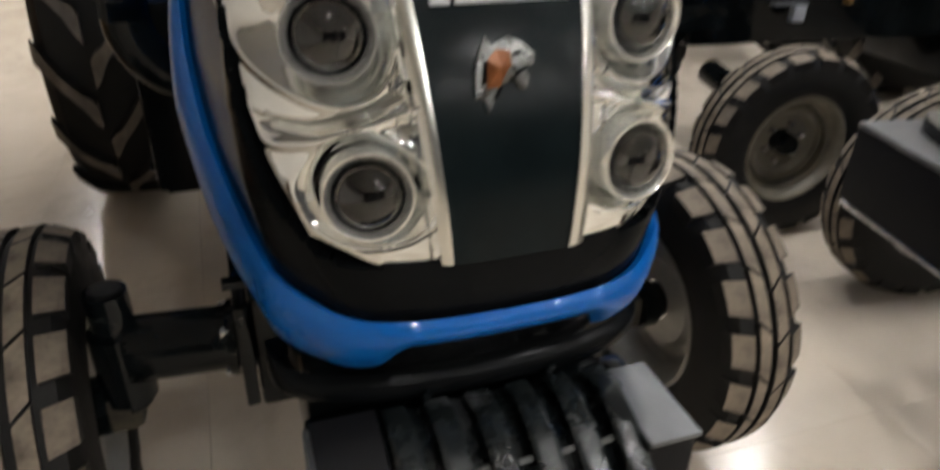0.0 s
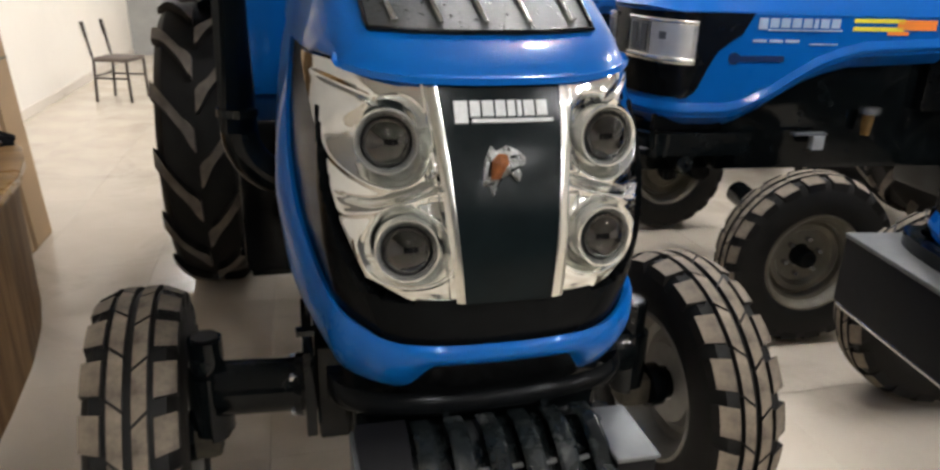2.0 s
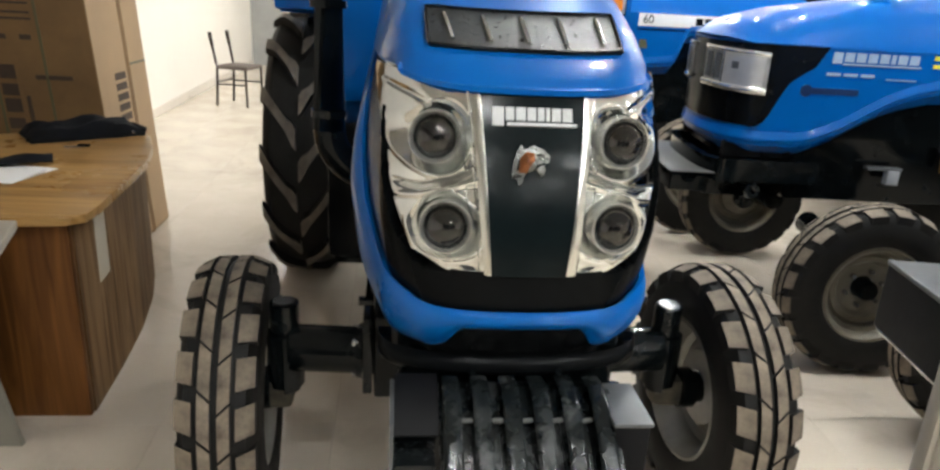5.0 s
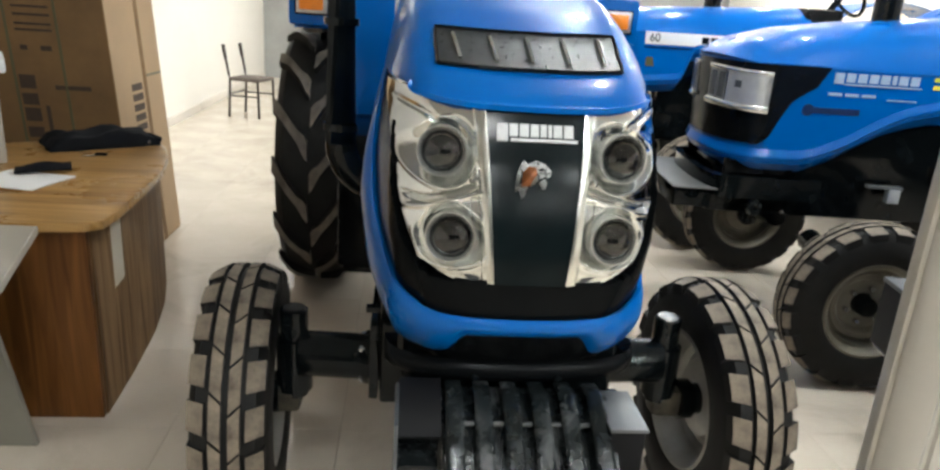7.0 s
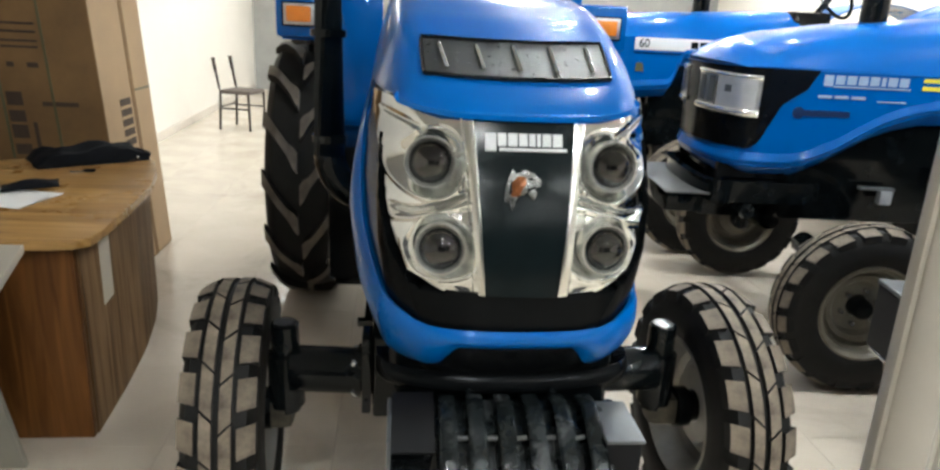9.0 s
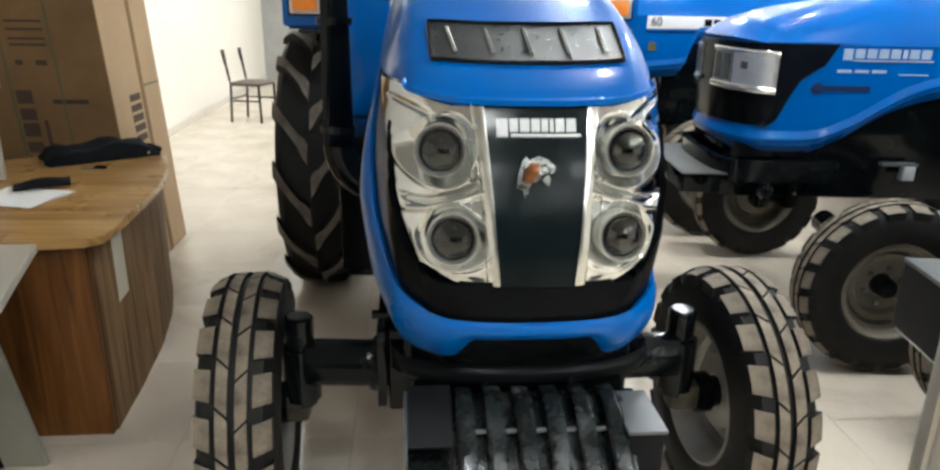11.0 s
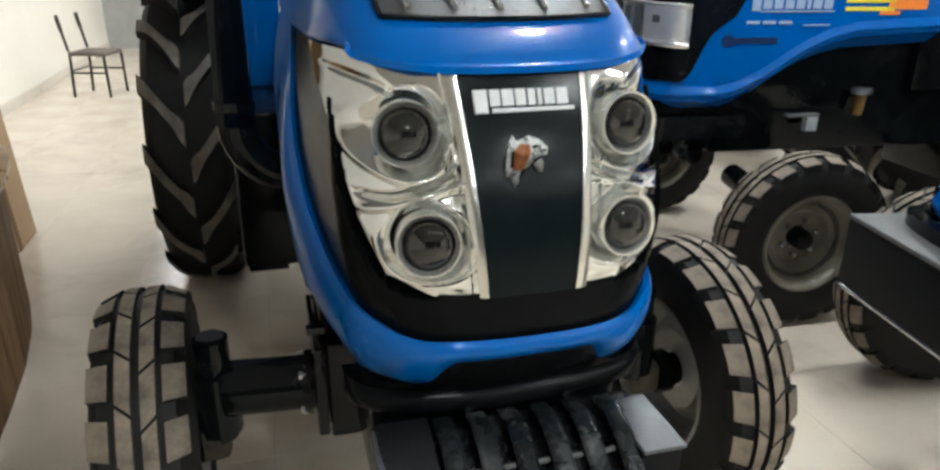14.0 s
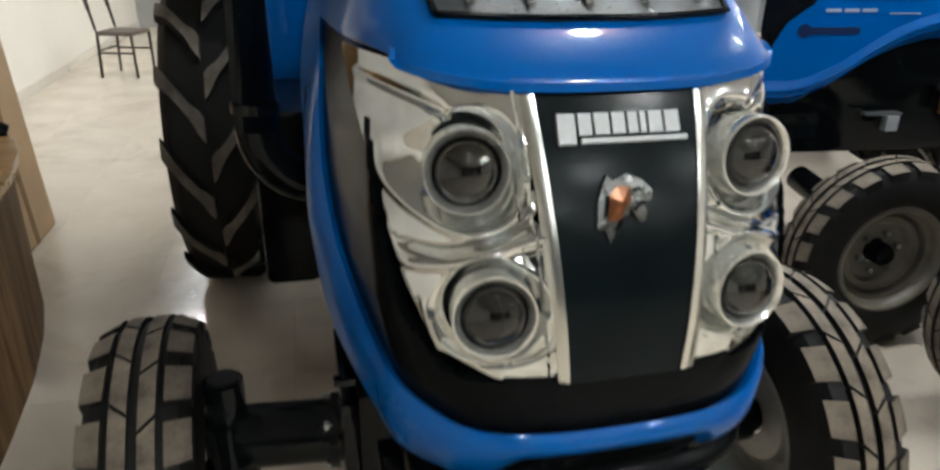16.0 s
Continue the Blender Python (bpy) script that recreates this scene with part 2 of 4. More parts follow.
def tube(bm, pts, r, n=10):
    pts = [Vector(p) for p in pts]
    rings = []
    for i, p in enumerate(pts):
        d = (pts[min(i + 1, len(pts) - 1)] - pts[max(i - 1, 0)]).normalized()
        q = d.to_track_quat("Z", "Y").to_matrix()
        rings.append([bm.verts.new(p + q @ Vector((r * math.cos(2 * math.pi * k / n), r * math.sin(2 * math.pi * k / n), 0))) for k in range(n)])
    for a, b in zip(rings, rings[1:]):
        for k in range(n):
            bm.faces.new((a[k], a[(k + 1) % n], b[(k + 1) % n], b[k]))
    bm.faces.new(rings[0])
    bm.faces.new(list(reversed(rings[-1])))
    return bm


def prism(bm, poly, h, m=None, bevel=0.0):
    """Extrude a polygon of (x, y) by h along z."""
    lo = [bm.verts.new((x, y, 0)) for x, y in poly]
    hi = [bm.verts.new((x, y, h)) for x, y in poly]
    k = len(poly)
    fs = [bm.faces.new(list(reversed(lo))), bm.faces.new(hi)]
    for i in range(k):
        fs.append(bm.faces.new((lo[i], lo[(i + 1) % k], hi[(i + 1) % k], hi[i])))
    vs = lo + hi
    if bevel:
        es = [e for e in fs[0].edges] + [e for e in fs[1].edges]
        out = bmesh.ops.bevel(bm, geom=es, offset=bevel, segments=2, affect="EDGES", profile=0.6)
        vs = list({v for f in out["faces"] for v in f.verts} | {v for v in vs if v.is_valid})
    if m is not None:
        bmesh.ops.transform(bm, matrix=m, verts=vs)
    return bm


def sheet(bm, fn, nu, nv, thick=0.004, flip=False):
    """A shell over fn(u, v), u and v from 0 to 1, with a back face and a rim."""
    P = [[Vector(fn(i / nu, j / nv)) for j in range(nv + 1)] for i in range(nu + 1)]
    front, back = [], []
    for i in range(nu + 1):
        fr, bk = [], []
        for j in range(nv + 1):
            du = P[min(i + 1, nu)][j] - P[max(i - 1, 0)][j]
            dv = P[i][min(j + 1, nv)] - P[i][max(j - 1, 0)]
            nrm = du.cross(dv)
            nrm = nrm.normalized() if nrm.length > 1e-12 else Vector((0, -1, 0))
            if flip:
                nrm = -nrm
            fr.append(bm.verts.new(P[i][j]))
            bk.append(bm.verts.new(P[i][j] - nrm * thick))
        front.append(fr)
        back.append(bk)
    for i in range(nu):
        for j in range(nv):
            bm.faces.new((front[i][j], front[i + 1][j], front[i + 1][j + 1], front[i][j + 1]))
            bm.faces.new((back[i][j], back[i][j + 1], back[i + 1][j + 1], back[i + 1][j]))
    for i in range(nu):
        bm.faces.new((front[i][0], back[i][0], back[i + 1][0], front[i + 1][0]))
        bm.faces.new((front[i][nv], front[i + 1][nv], back[i + 1][nv], back[i][nv]))
    for j in range(nv):
        bm.faces.new((front[0][j], front[0][j + 1], back[0][j + 1], back[0][j]))
        bm.faces.new((front[nu][j], back[nu][j], back[nu][j + 1], front[nu][j + 1]))
    return bm


def lerp(x, pts):
    """Piecewise-linear value at x through points (x, y)."""
    if x <= pts[0][0]:
        return pts[0][1]
    for (a, fa), (b, fb) in zip(pts, pts[1:]):
        if x <= b:
            return fa + (fb - fa) * (x - a) / (b - a)
    return pts[-1][1]


def smooth01(t):
    t = max(0.0, min(1.0, t))
    return t * t * (3 - 2 * t)


# ---- the setting ----
floor = tagged(new("floor", None), "glossy beige vitrified tile floor with dusty smudges", "floor", kind="structure")
bm = box(bmesh.new(), (-2.6, -8.2, -0.12), (6.2, 12.6, -0.012))
tagged(part("floor_bed", bm, GROUT, floor, smooth=False), "grey-beige grout bed")


def wall(name, lo, hi, label, mat=None):
    ob = part(name, box(bmesh.new(), lo, hi), mat or WALLM, None, smooth=False)
    return tagged(ob, label, "wall", kind="structure")


wall("wall_west", (-2.62, -8.2, -0.1), (-2.5, 12.6, CEIL), "plain cream-white painted plaster wall")
wall("wall_north", (-2.5, 12.48, -0.1), (6.2, 12.6, CEIL), "plain grey painted wall at the back", SHUTTER)
wall("wall_east", (6.08, -8.2, -0.1), (6.2, 12.48, CEIL), "plain cream-white painted plaster wall")
# unseen south wall, made dark so paint and chrome reflect less brightness
wall("wall_south", (-2.5, -8.2, -0.1), (6.08, -8.08, CEIL), "unseen plain wall, darkened to deepen reflections", DARKW)
tagged(part("ceiling", box(bmesh.new(), (-2.62, -8.2, CEIL), (6.2, 12.6, CEIL + 0.1)), CEILM, None, smooth=False), "plain grey-white painted ceiling", "ceiling", kind="structure")


tagged(part("baseboard", box(bmesh.new(), (-2.5, -8.08, 0.0), (-2.488, 12.48, 0.10)), SKIRT, None, smooth=False), "beige tile skirting along the wall", "baseboard", kind="structure")


def ceiling_light(x, y):
    t = thing("ceiling_light", "small round white recessed ceiling downlight, switched on", "lamp", pose(x, y, CEIL), group="ceiling lights")
    part("housing", lathe(bmesh.new(), [(0.056, -0.001), (0.085, -0.001), (0.085, 0.006), (0.078, 0.012), (0.060, 0.010)], Matrix.Rotation(radians(90), 4, "Y"), 36, closed=True), CEILM, t, "white trim ring")
    part("diffuser", cyl(bmesh.new(), (0, 0, -0.007), (0, 0, -0.001), 0.055, n=28), GLOW, t, "glowing white diffuser")
    return t


for lx, ly in LAMP_ROWS:
    ceiling_light(lx, ly)


# ---- tyres and wheels ----
def tread_mesh(a0, a1, x0, x1, r0, r1, skew, drop0=0.0, drop1=0.0):
    """One rib block of a front tyre: dusty on top, black on its flanks."""
    bm = bmesh.new()
    steps = 3
    ring = []
    for k in range(steps + 1):
        a = a0 + (a1 - a0) * k / steps
        for (x, r, s) in ((x0, r0 - drop0, 0), (x1, r0 - drop1, skew), (x1, r1 - drop1, skew), (x0, r1 - drop0, 0)):
            ring.append(bm.verts.new((x, r * math.cos(a + s), r * math.sin(a + s))))
    q = [ring[i * 4:i * 4 + 4] for i in range(steps + 1)]
    fs = [bm.faces.new(q[0]), bm.faces.new(list(reversed(q[-1])))]
    for a, b in zip(q, q[1:]):
        for i in range(4):
            f = bm.faces.new((a[i], b[i], b[(i + 1) % 4], a[(i + 1) % 4]))
            if i != 2:
                fs.append(f)
    for f in fs:
        f.material_index = 1
    bmesh.ops.recalc_face_normals(bm, faces=bm.faces)
    me = bpy.data.meshes.new("tread_block")
    bm.to_mesh(me)
    bm.free()
    me.materials.append(TREAD)
    me.materials.append(RUBBER)
    return me


def tread_set(R=0.372, h=0.10):
    st = 2 * math.pi / 20
    return [tread_mesh(0, st * 0.93, -0.0365, -0.0085, R - 0.02, R, 0.07), tread_mesh(st * 0.5, st * 1.43, 0.0085, 0.0365, R - 0.02, R, -0.07),
            tread_mesh(st * 0.1, st * 0.76, -0.091, -0.049, R - 0.05, R - 0.002, 0.03, drop0=0.020), tread_mesh(st * 0.35, st * 1.01, 0.049, 0.091, R - 0.05, R - 0.002, -0.03, drop1=0.020)]


TREADS = tread_set()


def front_wheel(parent, name, m, R=0.372, w=0.19, rim_mat=None, outward=1, seed=0):
    """A ribbed front tyre on its rim, turning round local x; outward is the side of the dished face."""
    rim_mat = rim_mat or RIM
    e = new(name)
    e.parent = parent
    e.matrix_local = m
    h = w / 2
    prof = [(0.215, -0.085), (0.235, -0.098), (0.27, -h * 1.0), (0.305, -h * 1.0), (R - 0.035, -h * 0.88), (R - 0.018, -h * 0.74), (R - 0.014, -h * 0.3), (R - 0.013, 0), (R - 0.014, h * 0.3),
            (R - 0.018, h * 0.74), (R - 0.035, h * 0.88), (0.305, h * 1.0), (0.27, h * 1.0), (0.235, 0.098), (0.215, 0.085), (0.205, 0.0)]
    part("tyre", lathe(bmesh.new(), prof, n=64, closed=True), RUBBER, e, "black rubber tyre")
    st = 2 * math.pi / 20
    for me in TREADS:
        for k in range(20):
            tb = new("tread_block", me)
            tb.parent = e
            tb.matrix_local = Matrix.Rotation(k * st, 4, "X")
    o = outward
    rp = [(0.212, -0.085), (0.212, -0.078), (0.2, -0.072), (0.19, -0.05), (0.185, 0.0), (0.19, 0.05), (0.2, 0.072), (0.212, 0.078), (0.212, 0.085), (0.204, 0.087), (0.190, 0.075), (0.183, 0.045), (0.168, 0.035), (0.165, 0.0), (0.178, -0.05), (0.204, -0.087)]
    part("rim", lathe(bmesh.new(), rp, n=56, closed=True), rim_mat, e, "painted steel rim")
    dp = [(0.172, 0.0), (0.150, 0.018 * o), (0.128, 0.012 * o), (0.112, -0.012 * o), (0.09, -0.018 * o), (0.05, -0.018 * o), (0.05, -0.026 * o), (0.112, -0.022 * o), (0.128, 0.002 * o), (0.150, 0.008 * o), (0.172, -0.012 * o)]
    disc = part("wheel_disc", lathe(bmesh.new(), dp, n=48, closed=True), rim_mat, e, "dished painted steel wheel disc")
    bm = bmesh.new()
    lathe(bm, [(0.0, 0.05 * o), (0.035, 0.05 * o), (0.042, 0.04 * o), (0.048, -0.05 * o), (0.06, -0.052 * o), (0.06, -0.09 * o), (0.0, -0.09 * o)], n=28)
    part("hub", bm, BLACKM, e, "black hub")
    for k in range(6):
        a = k * math.pi / 3
        part("wheel_bolt", cyl(bmesh.new(), (-0.012 * o, 0.078 * math.cos(a), 0.078 * math.sin(a)), (0.012 * o, 0.078 * math.cos(a), 0.078 * math.sin(a)), 0.011, n=6), STEEL, e, smooth=False)
    return e


def smooth_step(t):
    t = max(0.0, min(1.0, t))
    return t * t * (3 - 2 * t)


def lug_mesh(side, R=0.68, h=0.17, st=math.pi / 9):
    bm = bmesh.new()
    seg = 14
    prev = None
    for k in range(seg + 1):
        t = k / seg
        x = side * (0.006 + (h - 0.006) * t)
        ang = -st * 0.98 * t
        half = (0.029 + 0.021 * smooth_step(1 - abs(t - 0.06) / 0.24) + 0.010 * smooth_step((t - 0.6) / 0.4)) / R
        top = R - 0.004 - 0.055 * max(0, t - 0.55) ** 1.5 * 3
        bot = R - 0.055 - 0.05 * max(0, t - 0.5)
        q = [bm.verts.new((x, r * math.cos(ang + da), r * math.sin(ang + da))) for da, r in ((-half * 1.2, bot), (-half, top), (half, top), (half * 1.2, bot))]
        if prev:
            for i in range(4):
                f = bm.faces.new((prev[i], q[i], q[(i + 1) % 4], prev[(i + 1) % 4]))
                f.material_index = 0 if i == 1 else 1
        else:
            bm.faces.new(q)
        prev = q
    bm.faces.new(list(reversed(prev)))
    bmesh.ops.recalc_face_normals(bm, faces=bm.faces)
    me = bpy.data.meshes.new("lug")
    bm.to_mesh(me)
    bm.free()
    # light on the worn tops and shade in the gaps are in the colours
    me.materials.append(RUBBER_LUG)
    me.materials.append(RUBBER)
    return me


def rear_wheel(parent, name, m, R=0.68, w=0.34, outward=1):
    e = new(name)
    e.parent = parent
    e.matrix_local = m
    h = w / 2
    prof = [(0.36, -0.13), (0.40, -h * 0.95), (0.48, -h * 1.02), (R - 0.09, -h * 0.95), (R - 0.05, -h * 0.75), (R - 0.035, 0), (R - 0.05, h * 0.75), (R - 0.09, h * 0.95), (0.48, h * 1.02), (0.40, h * 0.95), (0.36, 0.13), (0.35, 0)]
    part("tyre", lathe(bmesh.new(), prof, n=72, closed=True), RUBBER, e, "black rubber tractor tyre")
    n = 14
    st = 2 * math.pi / n
    for side in (1, -1):
        for k in range(n):
            lg = new("lug", LUGS[side])
            lg.parent = e
            lg.matrix_local = Matrix.Rotation((k + (0.5 if side < 0 else 0)) * st, 4, "X")
    o = outward
    part("rim", lathe(bmesh.new(), [(0.375, -0.14), (0.34, -0.12), (0.33, 0), (0.34, 0.12), (0.375, 0.14), (0.36, 0.145), (0.315, 0.1), (0.30, 0), (0.315, -0.1), (0.36, -0.145)], n=56, closed=True), RIM, e, "painted steel rim")
    part("wheel_disc", lathe(bmesh.new(), [(0.31, 0.05 * o), (0.25, 0.08 * o), (0.18, 0.02 * o), (0.0, 0.02 * o), (0.0, 0.0), (0.18, 0.0), (0.25, 0.06 * o), (0.31, 0.03 * o)], n=48), RIM, e, "dished painted steel wheel disc")
    return e





# ---- the blue tractor with four round lamps ----
HW = [(0.78, 0.208), (0.84, 0.219), (0.92, 0.233), (0.98, 0.246), (1.05, 0.261), (1.14, 0.269), (1.25, 0.269), (1.32, 0.264), (1.38, 0.255)]
FLARE = [(0.74, 0.105), (0.80, 0.118), (0.86, 0.112), (0.92, 0.098), (0.97, 0.088), (1.02, 0.080), (1.12, 0.066), (1.25, 0.048), (1.38, 0.036)]
HN, HD = 3.0, 0.14


def hw(z):
    return lerp(z, HW)


def hbase(z):
    d = z - 0.98
    return -0.004 + (0.95 if d > 0 else 1.6) * d * d


def hshift(x, W):
    q = min(0.9999, abs(x) / W)
    return HD * (1 - (1 - q ** HN) ** (1 / HN))


def face(x, z, off=0.0):
    """A point on the front of the hood, pushed out by off."""
    def at(x, z):
        return Vector((x, hbase(z) + hshift(x, hw(z)), z))
    p = at(x, z)
    if off:
        e = 0.002
        n = (at(x + e, z) - at(x - e, z)).cross(at(x, z + e) - at(x, z - e))
        p = p + n.normalized() * off
    return p


def outline(u, z, off=0.0):
    """A point round the hood at height z: u from -1 (left rear) to 1 (right rear); off grows it outwards."""
    W = hw(z) + off
    s = 1 if u >= 0 else -1
    a = abs(u)
    y0 = hbase(z) - off
    if a < 0.5:
        f = a / 0.5 * math.pi / 2
        x = W * math.sin(f) ** (2 / HN) if f > 0 else 0
        y = y0 + HD * (1 - max(0, math.cos(f)) ** (2 / HN))
    else:
        k = min(1.0, (a - 0.5) / 0.25)
        x = W
        y = y0 + HD + 0.36 * k + max(0.0, a - 0.75) / 0.25 * 0.7
    k = min(1.0, max(0.0, a - 0.33) / 0.40)
    x += lerp(z, FLARE) * k ** 1.7 * (1.5 - 0.5 * k)
    return Vector((s * x, y, z))


def lamp_x(z):
    inner = 0.071 + (z - 0.987) * 0.088
    outer = lerp(z, [(0.97, 0.178), (0.99, 0.20), (1.02, 0.222), (1.06, 0.240), (1.1, 0.252), (1.2, 0.265), (1.3, 0.2635), (1.37, 0.254)])
    return inner, outer


LUGS = {side: lug_mesh(side) for side in (1, -1)}


def four_lamp_tractor(m):
    t = thing("tractor", "blue compact tractor with black grille and four round chrome-ringed headlamps", "tractor", m, group="blue tractors")
    # black fascia and grille
    def nose(u, v):
        w = (u * 2 - 1) * 0.9
        q = min(1.0, abs(outline(w, 1.3).x) / hw(1.3))
        p = outline(w, 0.80 + v * (0.512 + 0.022 * q ** 3))
        i, o = lamp_x(p.z)
        if i + 0.006 < abs(p.x) < o - 0.004 and p.z > 0.992 and abs(w) < 0.49:
            p.y += 0.06
        elif abs(p.x) >= o - 0.004 and p.z > 1.0 and abs(w) < lerp(p.z, [(1.0, 0.30), (1.06, 0.40), (1.14, 0.452), (1.24, 0.478), (1.33, 0.512), (1.36, 0.515)]):
            p.x -= 0.025 if p.x > 0 else -0.025
            p.y += 0.04
        return p
    part("fascia", sheet(bmesh.new(), nose, 180, 70, 0.004), FASCIA, t, "gloss black plastic nose")
    part("grille", sheet(bmesh.new(), lambda u, v: face((u * 2 - 1) * (lamp_x(0.985 + v * 0.335)[0] - 0.001), 0.985 + v * 0.335, 0.006), 10, 20, 0.008), GRILLE, t, "dark ribbed grille panel")
    # lower blue bumper band
    ZI = [(0.0, 0.908), (0.20, 0.912), (0.30, 0.920), (0.40, 0.933), (0.50, 0.950), (0.54, 0.965), (0.58, 0.99), (0.62, 1.03), (0.66, 1.085), (0.70, 1.155), (0.74, 1.24), (0.78, 1.32), (0.82, 1.355), (1.0, 1.365)]
    ZO = [(0.0, 0.866), (0.115, 0.866), (0.135, 0.855), (0.185, 0.818), (0.21, 0.811), (0.25, 0.805), (0.34, 0.799), (0.45, 0.790), (0.52, 0.784), (0.58, 0.790), (0.64, 0.81), (0.70, 0.85), (0.75, 0.895), (0.85, 0.96), (1.0, 1.02)]

    def band(u, v):
        w = (u * 2 - 1) * 0.98
        zi, zo = lerp(abs(w), ZI), lerp(abs(w), ZO)
        z = zo + (zi - zo) * v
        bulge = 0.008 + 0.015 * math.sin(math.pi * v) ** 0.7
        return outline(w, z, bulge)
    part("bumper_band", sheet(bmesh.new(), band, 140, 10, 0.01), BLUE, t, "glossy blue lower bumper band")
    part("air_dam", sheet(bmesh.new(), lambda u, v: outline((u * 2 - 1) * 0.45, 0.775 + v * 0.1, 0.002), 50, 4, 0.01), BLACKP, t, "black plastic lip")
    # hood
    TOP = [(0.098, 1.316), (0.118, 1.334), (0.15, 1.355), (0.19, 1.376), (0.26, 1.412), (0.33, 1.445), (0.45, 1.49), (0.6, 1.53), (0.85, 1.565), (1.3, 1.60)]

    def hood(q, s, off=0.0):
        # q across from -1 to 1, s back from the leading edge
        W = lerp(s, [(0.094, 0.249), (0.13, 0.259), (0.2, 0.280), (0.3, 0.296), (0.6, 0.314), (1.3, 0.32)])
        a = min(0.9999, abs(q))
        zl = 1.322 + 0.020 * a ** 3
        k = smooth01((s - 0.098) / 1.0)
        y = s + HD * (1 - (1 - a ** HN) ** (1 / HN)) * (1 - k)
        z = zl + (lerp(s, TOP) - 1.316) * (1 - a ** 9) + off
        return Vector((q * W, y - 0.008 - off * 0.4, z))

    def hoods(u, v):
        f = (u * 2 - 1) * math.pi / 2
        q = (1 if f > 0 else -1) * abs(math.sin(f)) ** 0.9
        return hood(q, 0.094 + 1.2 * v ** 1.6)
    part("hood", sheet(bmesh.new(), hoods, 60, 40, 0.01), BLUE, t, "glossy blue engine hood")
    vent = part("hood_vent", sheet(bmesh.new(), lambda u, v: hood((u * 2 - 1) * (0.70 - 0.035 * v), 0.185 + 0.138 * v, 0.004), 24, 10, 0.006), VENTM, t, "black mesh air vent")
    ring = [hood((-1 + 2 * k / 16) * 0.70, 0.185, 0.006) for k in range(17)] + [hood(0.70 - 0.035 * k / 6, 0.185 + 0.138 * k / 6, 0.006) for k in range(1, 7)]
    ring += [hood((1 - 2 * k / 16) * 0.665, 0.323, 0.006) for k in range(1, 17)] + [hood(-0.665 - 0.035 * k / 6, 0.323 - 0.138 * k / 6, 0.006) for k in range(1, 7)]
    part("vent_frame", tube(bmesh.new(), ring, 0.004, 6), BLACKP, vent, "black moulded vent frame")
    for k in range(5):
        xc = -0.54 + k * 0.27
        pts = [hood(xc + 0.004 - 0.006 * (j - 2), 0.206 + j * 0.022, 0.007) for j in range(5)]
        part("vent_rib", tube(bmesh.new(), pts, 0.0048, 8), SATIN, vent, "silver slanted rib")
    # headlamps
    for s, nm in ((-1, "headlamp"), (1, "headlamp")):
        L = new(nm)
        L.parent = t
        tagged(L, "tall chrome headlamp cluster with two round projector lenses")
        C = [(-0.182, 1.231), (-0.160, 1.074)] if s < 0 else [(0.178, 1.231), (0.164, 1.077)]

        def bottom(u):
            return 0.985 + 0.008 * u + 0.028 * smooth01((u - 0.6) / 0.4)

        def shell(u, v):
            zb, zt = bottom(u), 1.319 + 0.025 * u ** 2
            z = zb + (zt - zb) * v
            i, o = lamp_x(z)
            return i + 0.004 + (o - i - 0.004) * u, z

        def wrapped(p, u, z):
            wrap = lerp(z, [(1.06, 0.0), (1.14, 0.02), (1.24, 0.05), (1.33, 0.09), (1.36, 0.10)]) * max(0.0, (u - 0.72) / 0.28) ** 1.5
            return p + Vector((s * 0.45 * wrap, wrap, 0.0))

        def refl(u, v):
            x, z = shell(u, v)
            i, o = lamp_x(z)
            d = -0.002
            for n, (cx, cz) in enumerate(C):
                dx, dz = x - abs(cx), (z - cz) * 0.97
                q, a = math.hypot(dx, dz), math.atan2(dz, dx)
                # stepped bowl with an uneven rim round each lens
                rim = 0.068 + 0.006 * math.cos(a * 2 + 0.8 - n) + 0.004 * math.cos(a * 3 + 2.0 * n)
                d -= 0.030 * (1 - smooth01((q - 0.040) / (rim - 0.040)))
                d += 0.0045 * math.exp(-((q - rim - 0.002) / 0.005) ** 2) * (1 - 0.8 * smooth01(math.sin(a) * 2))
                d -= 0.004 * math.exp(-((q - 0.057) / 0.003) ** 2) * (0.5 + 0.5 * math.sin(a * 2 - 0.6 + n))
            # crease that sweeps between the two bowls, and a dark notch under the hood
            d -= 0.011 * math.exp(-((z - 1.152 - 0.30 * (0.17 - x) - 1.6 * (x - 0.17) ** 2) / 0.0055) ** 2)
            d += 0.006 * math.exp(-((z - 1.140 - 0.30 * (0.17 - x)) / 0.006) ** 2)
            d -= 0.006 * math.exp(-((z - 1.306 - 0.42 * (x - 0.235)) / 0.006) ** 2) * smooth01((x - 0.185) / 0.02) * smooth01((0.262 - x) / 0.02)
            d += 0.0034 * math.sin(46 * x + 20 * z) * math.sin(31 * z - 24 * x)
            # the upper part leans forward under the hood
            d += 0.16 * max(0.0, z - 1.272 - 0.10 * (x - 0.18))
            # stepped plates beside the inner trim
            d += 0.004 * smooth01((0.024 - (x - i)) / 0.003) - 0.005 * smooth01((0.040 - (x - i)) / 0.003) * smooth01((abs(z - 1.165) - 0.012) / 0.004) * smooth01((0.046 - abs(abs(z - 1.16) - 0.05)) / 0.01)
            edge = min(v / 0.04, (1 - u) / 0.06)
            return wrapped(face(s * x, z, d * max(0.0, min(1.0, edge)) - 0.003), u, z)
        part("reflector", sheet(bmesh.new(), refl, 110, 170, 0.004, flip=s < 0), CHROME, L, "moulded chrome reflector")

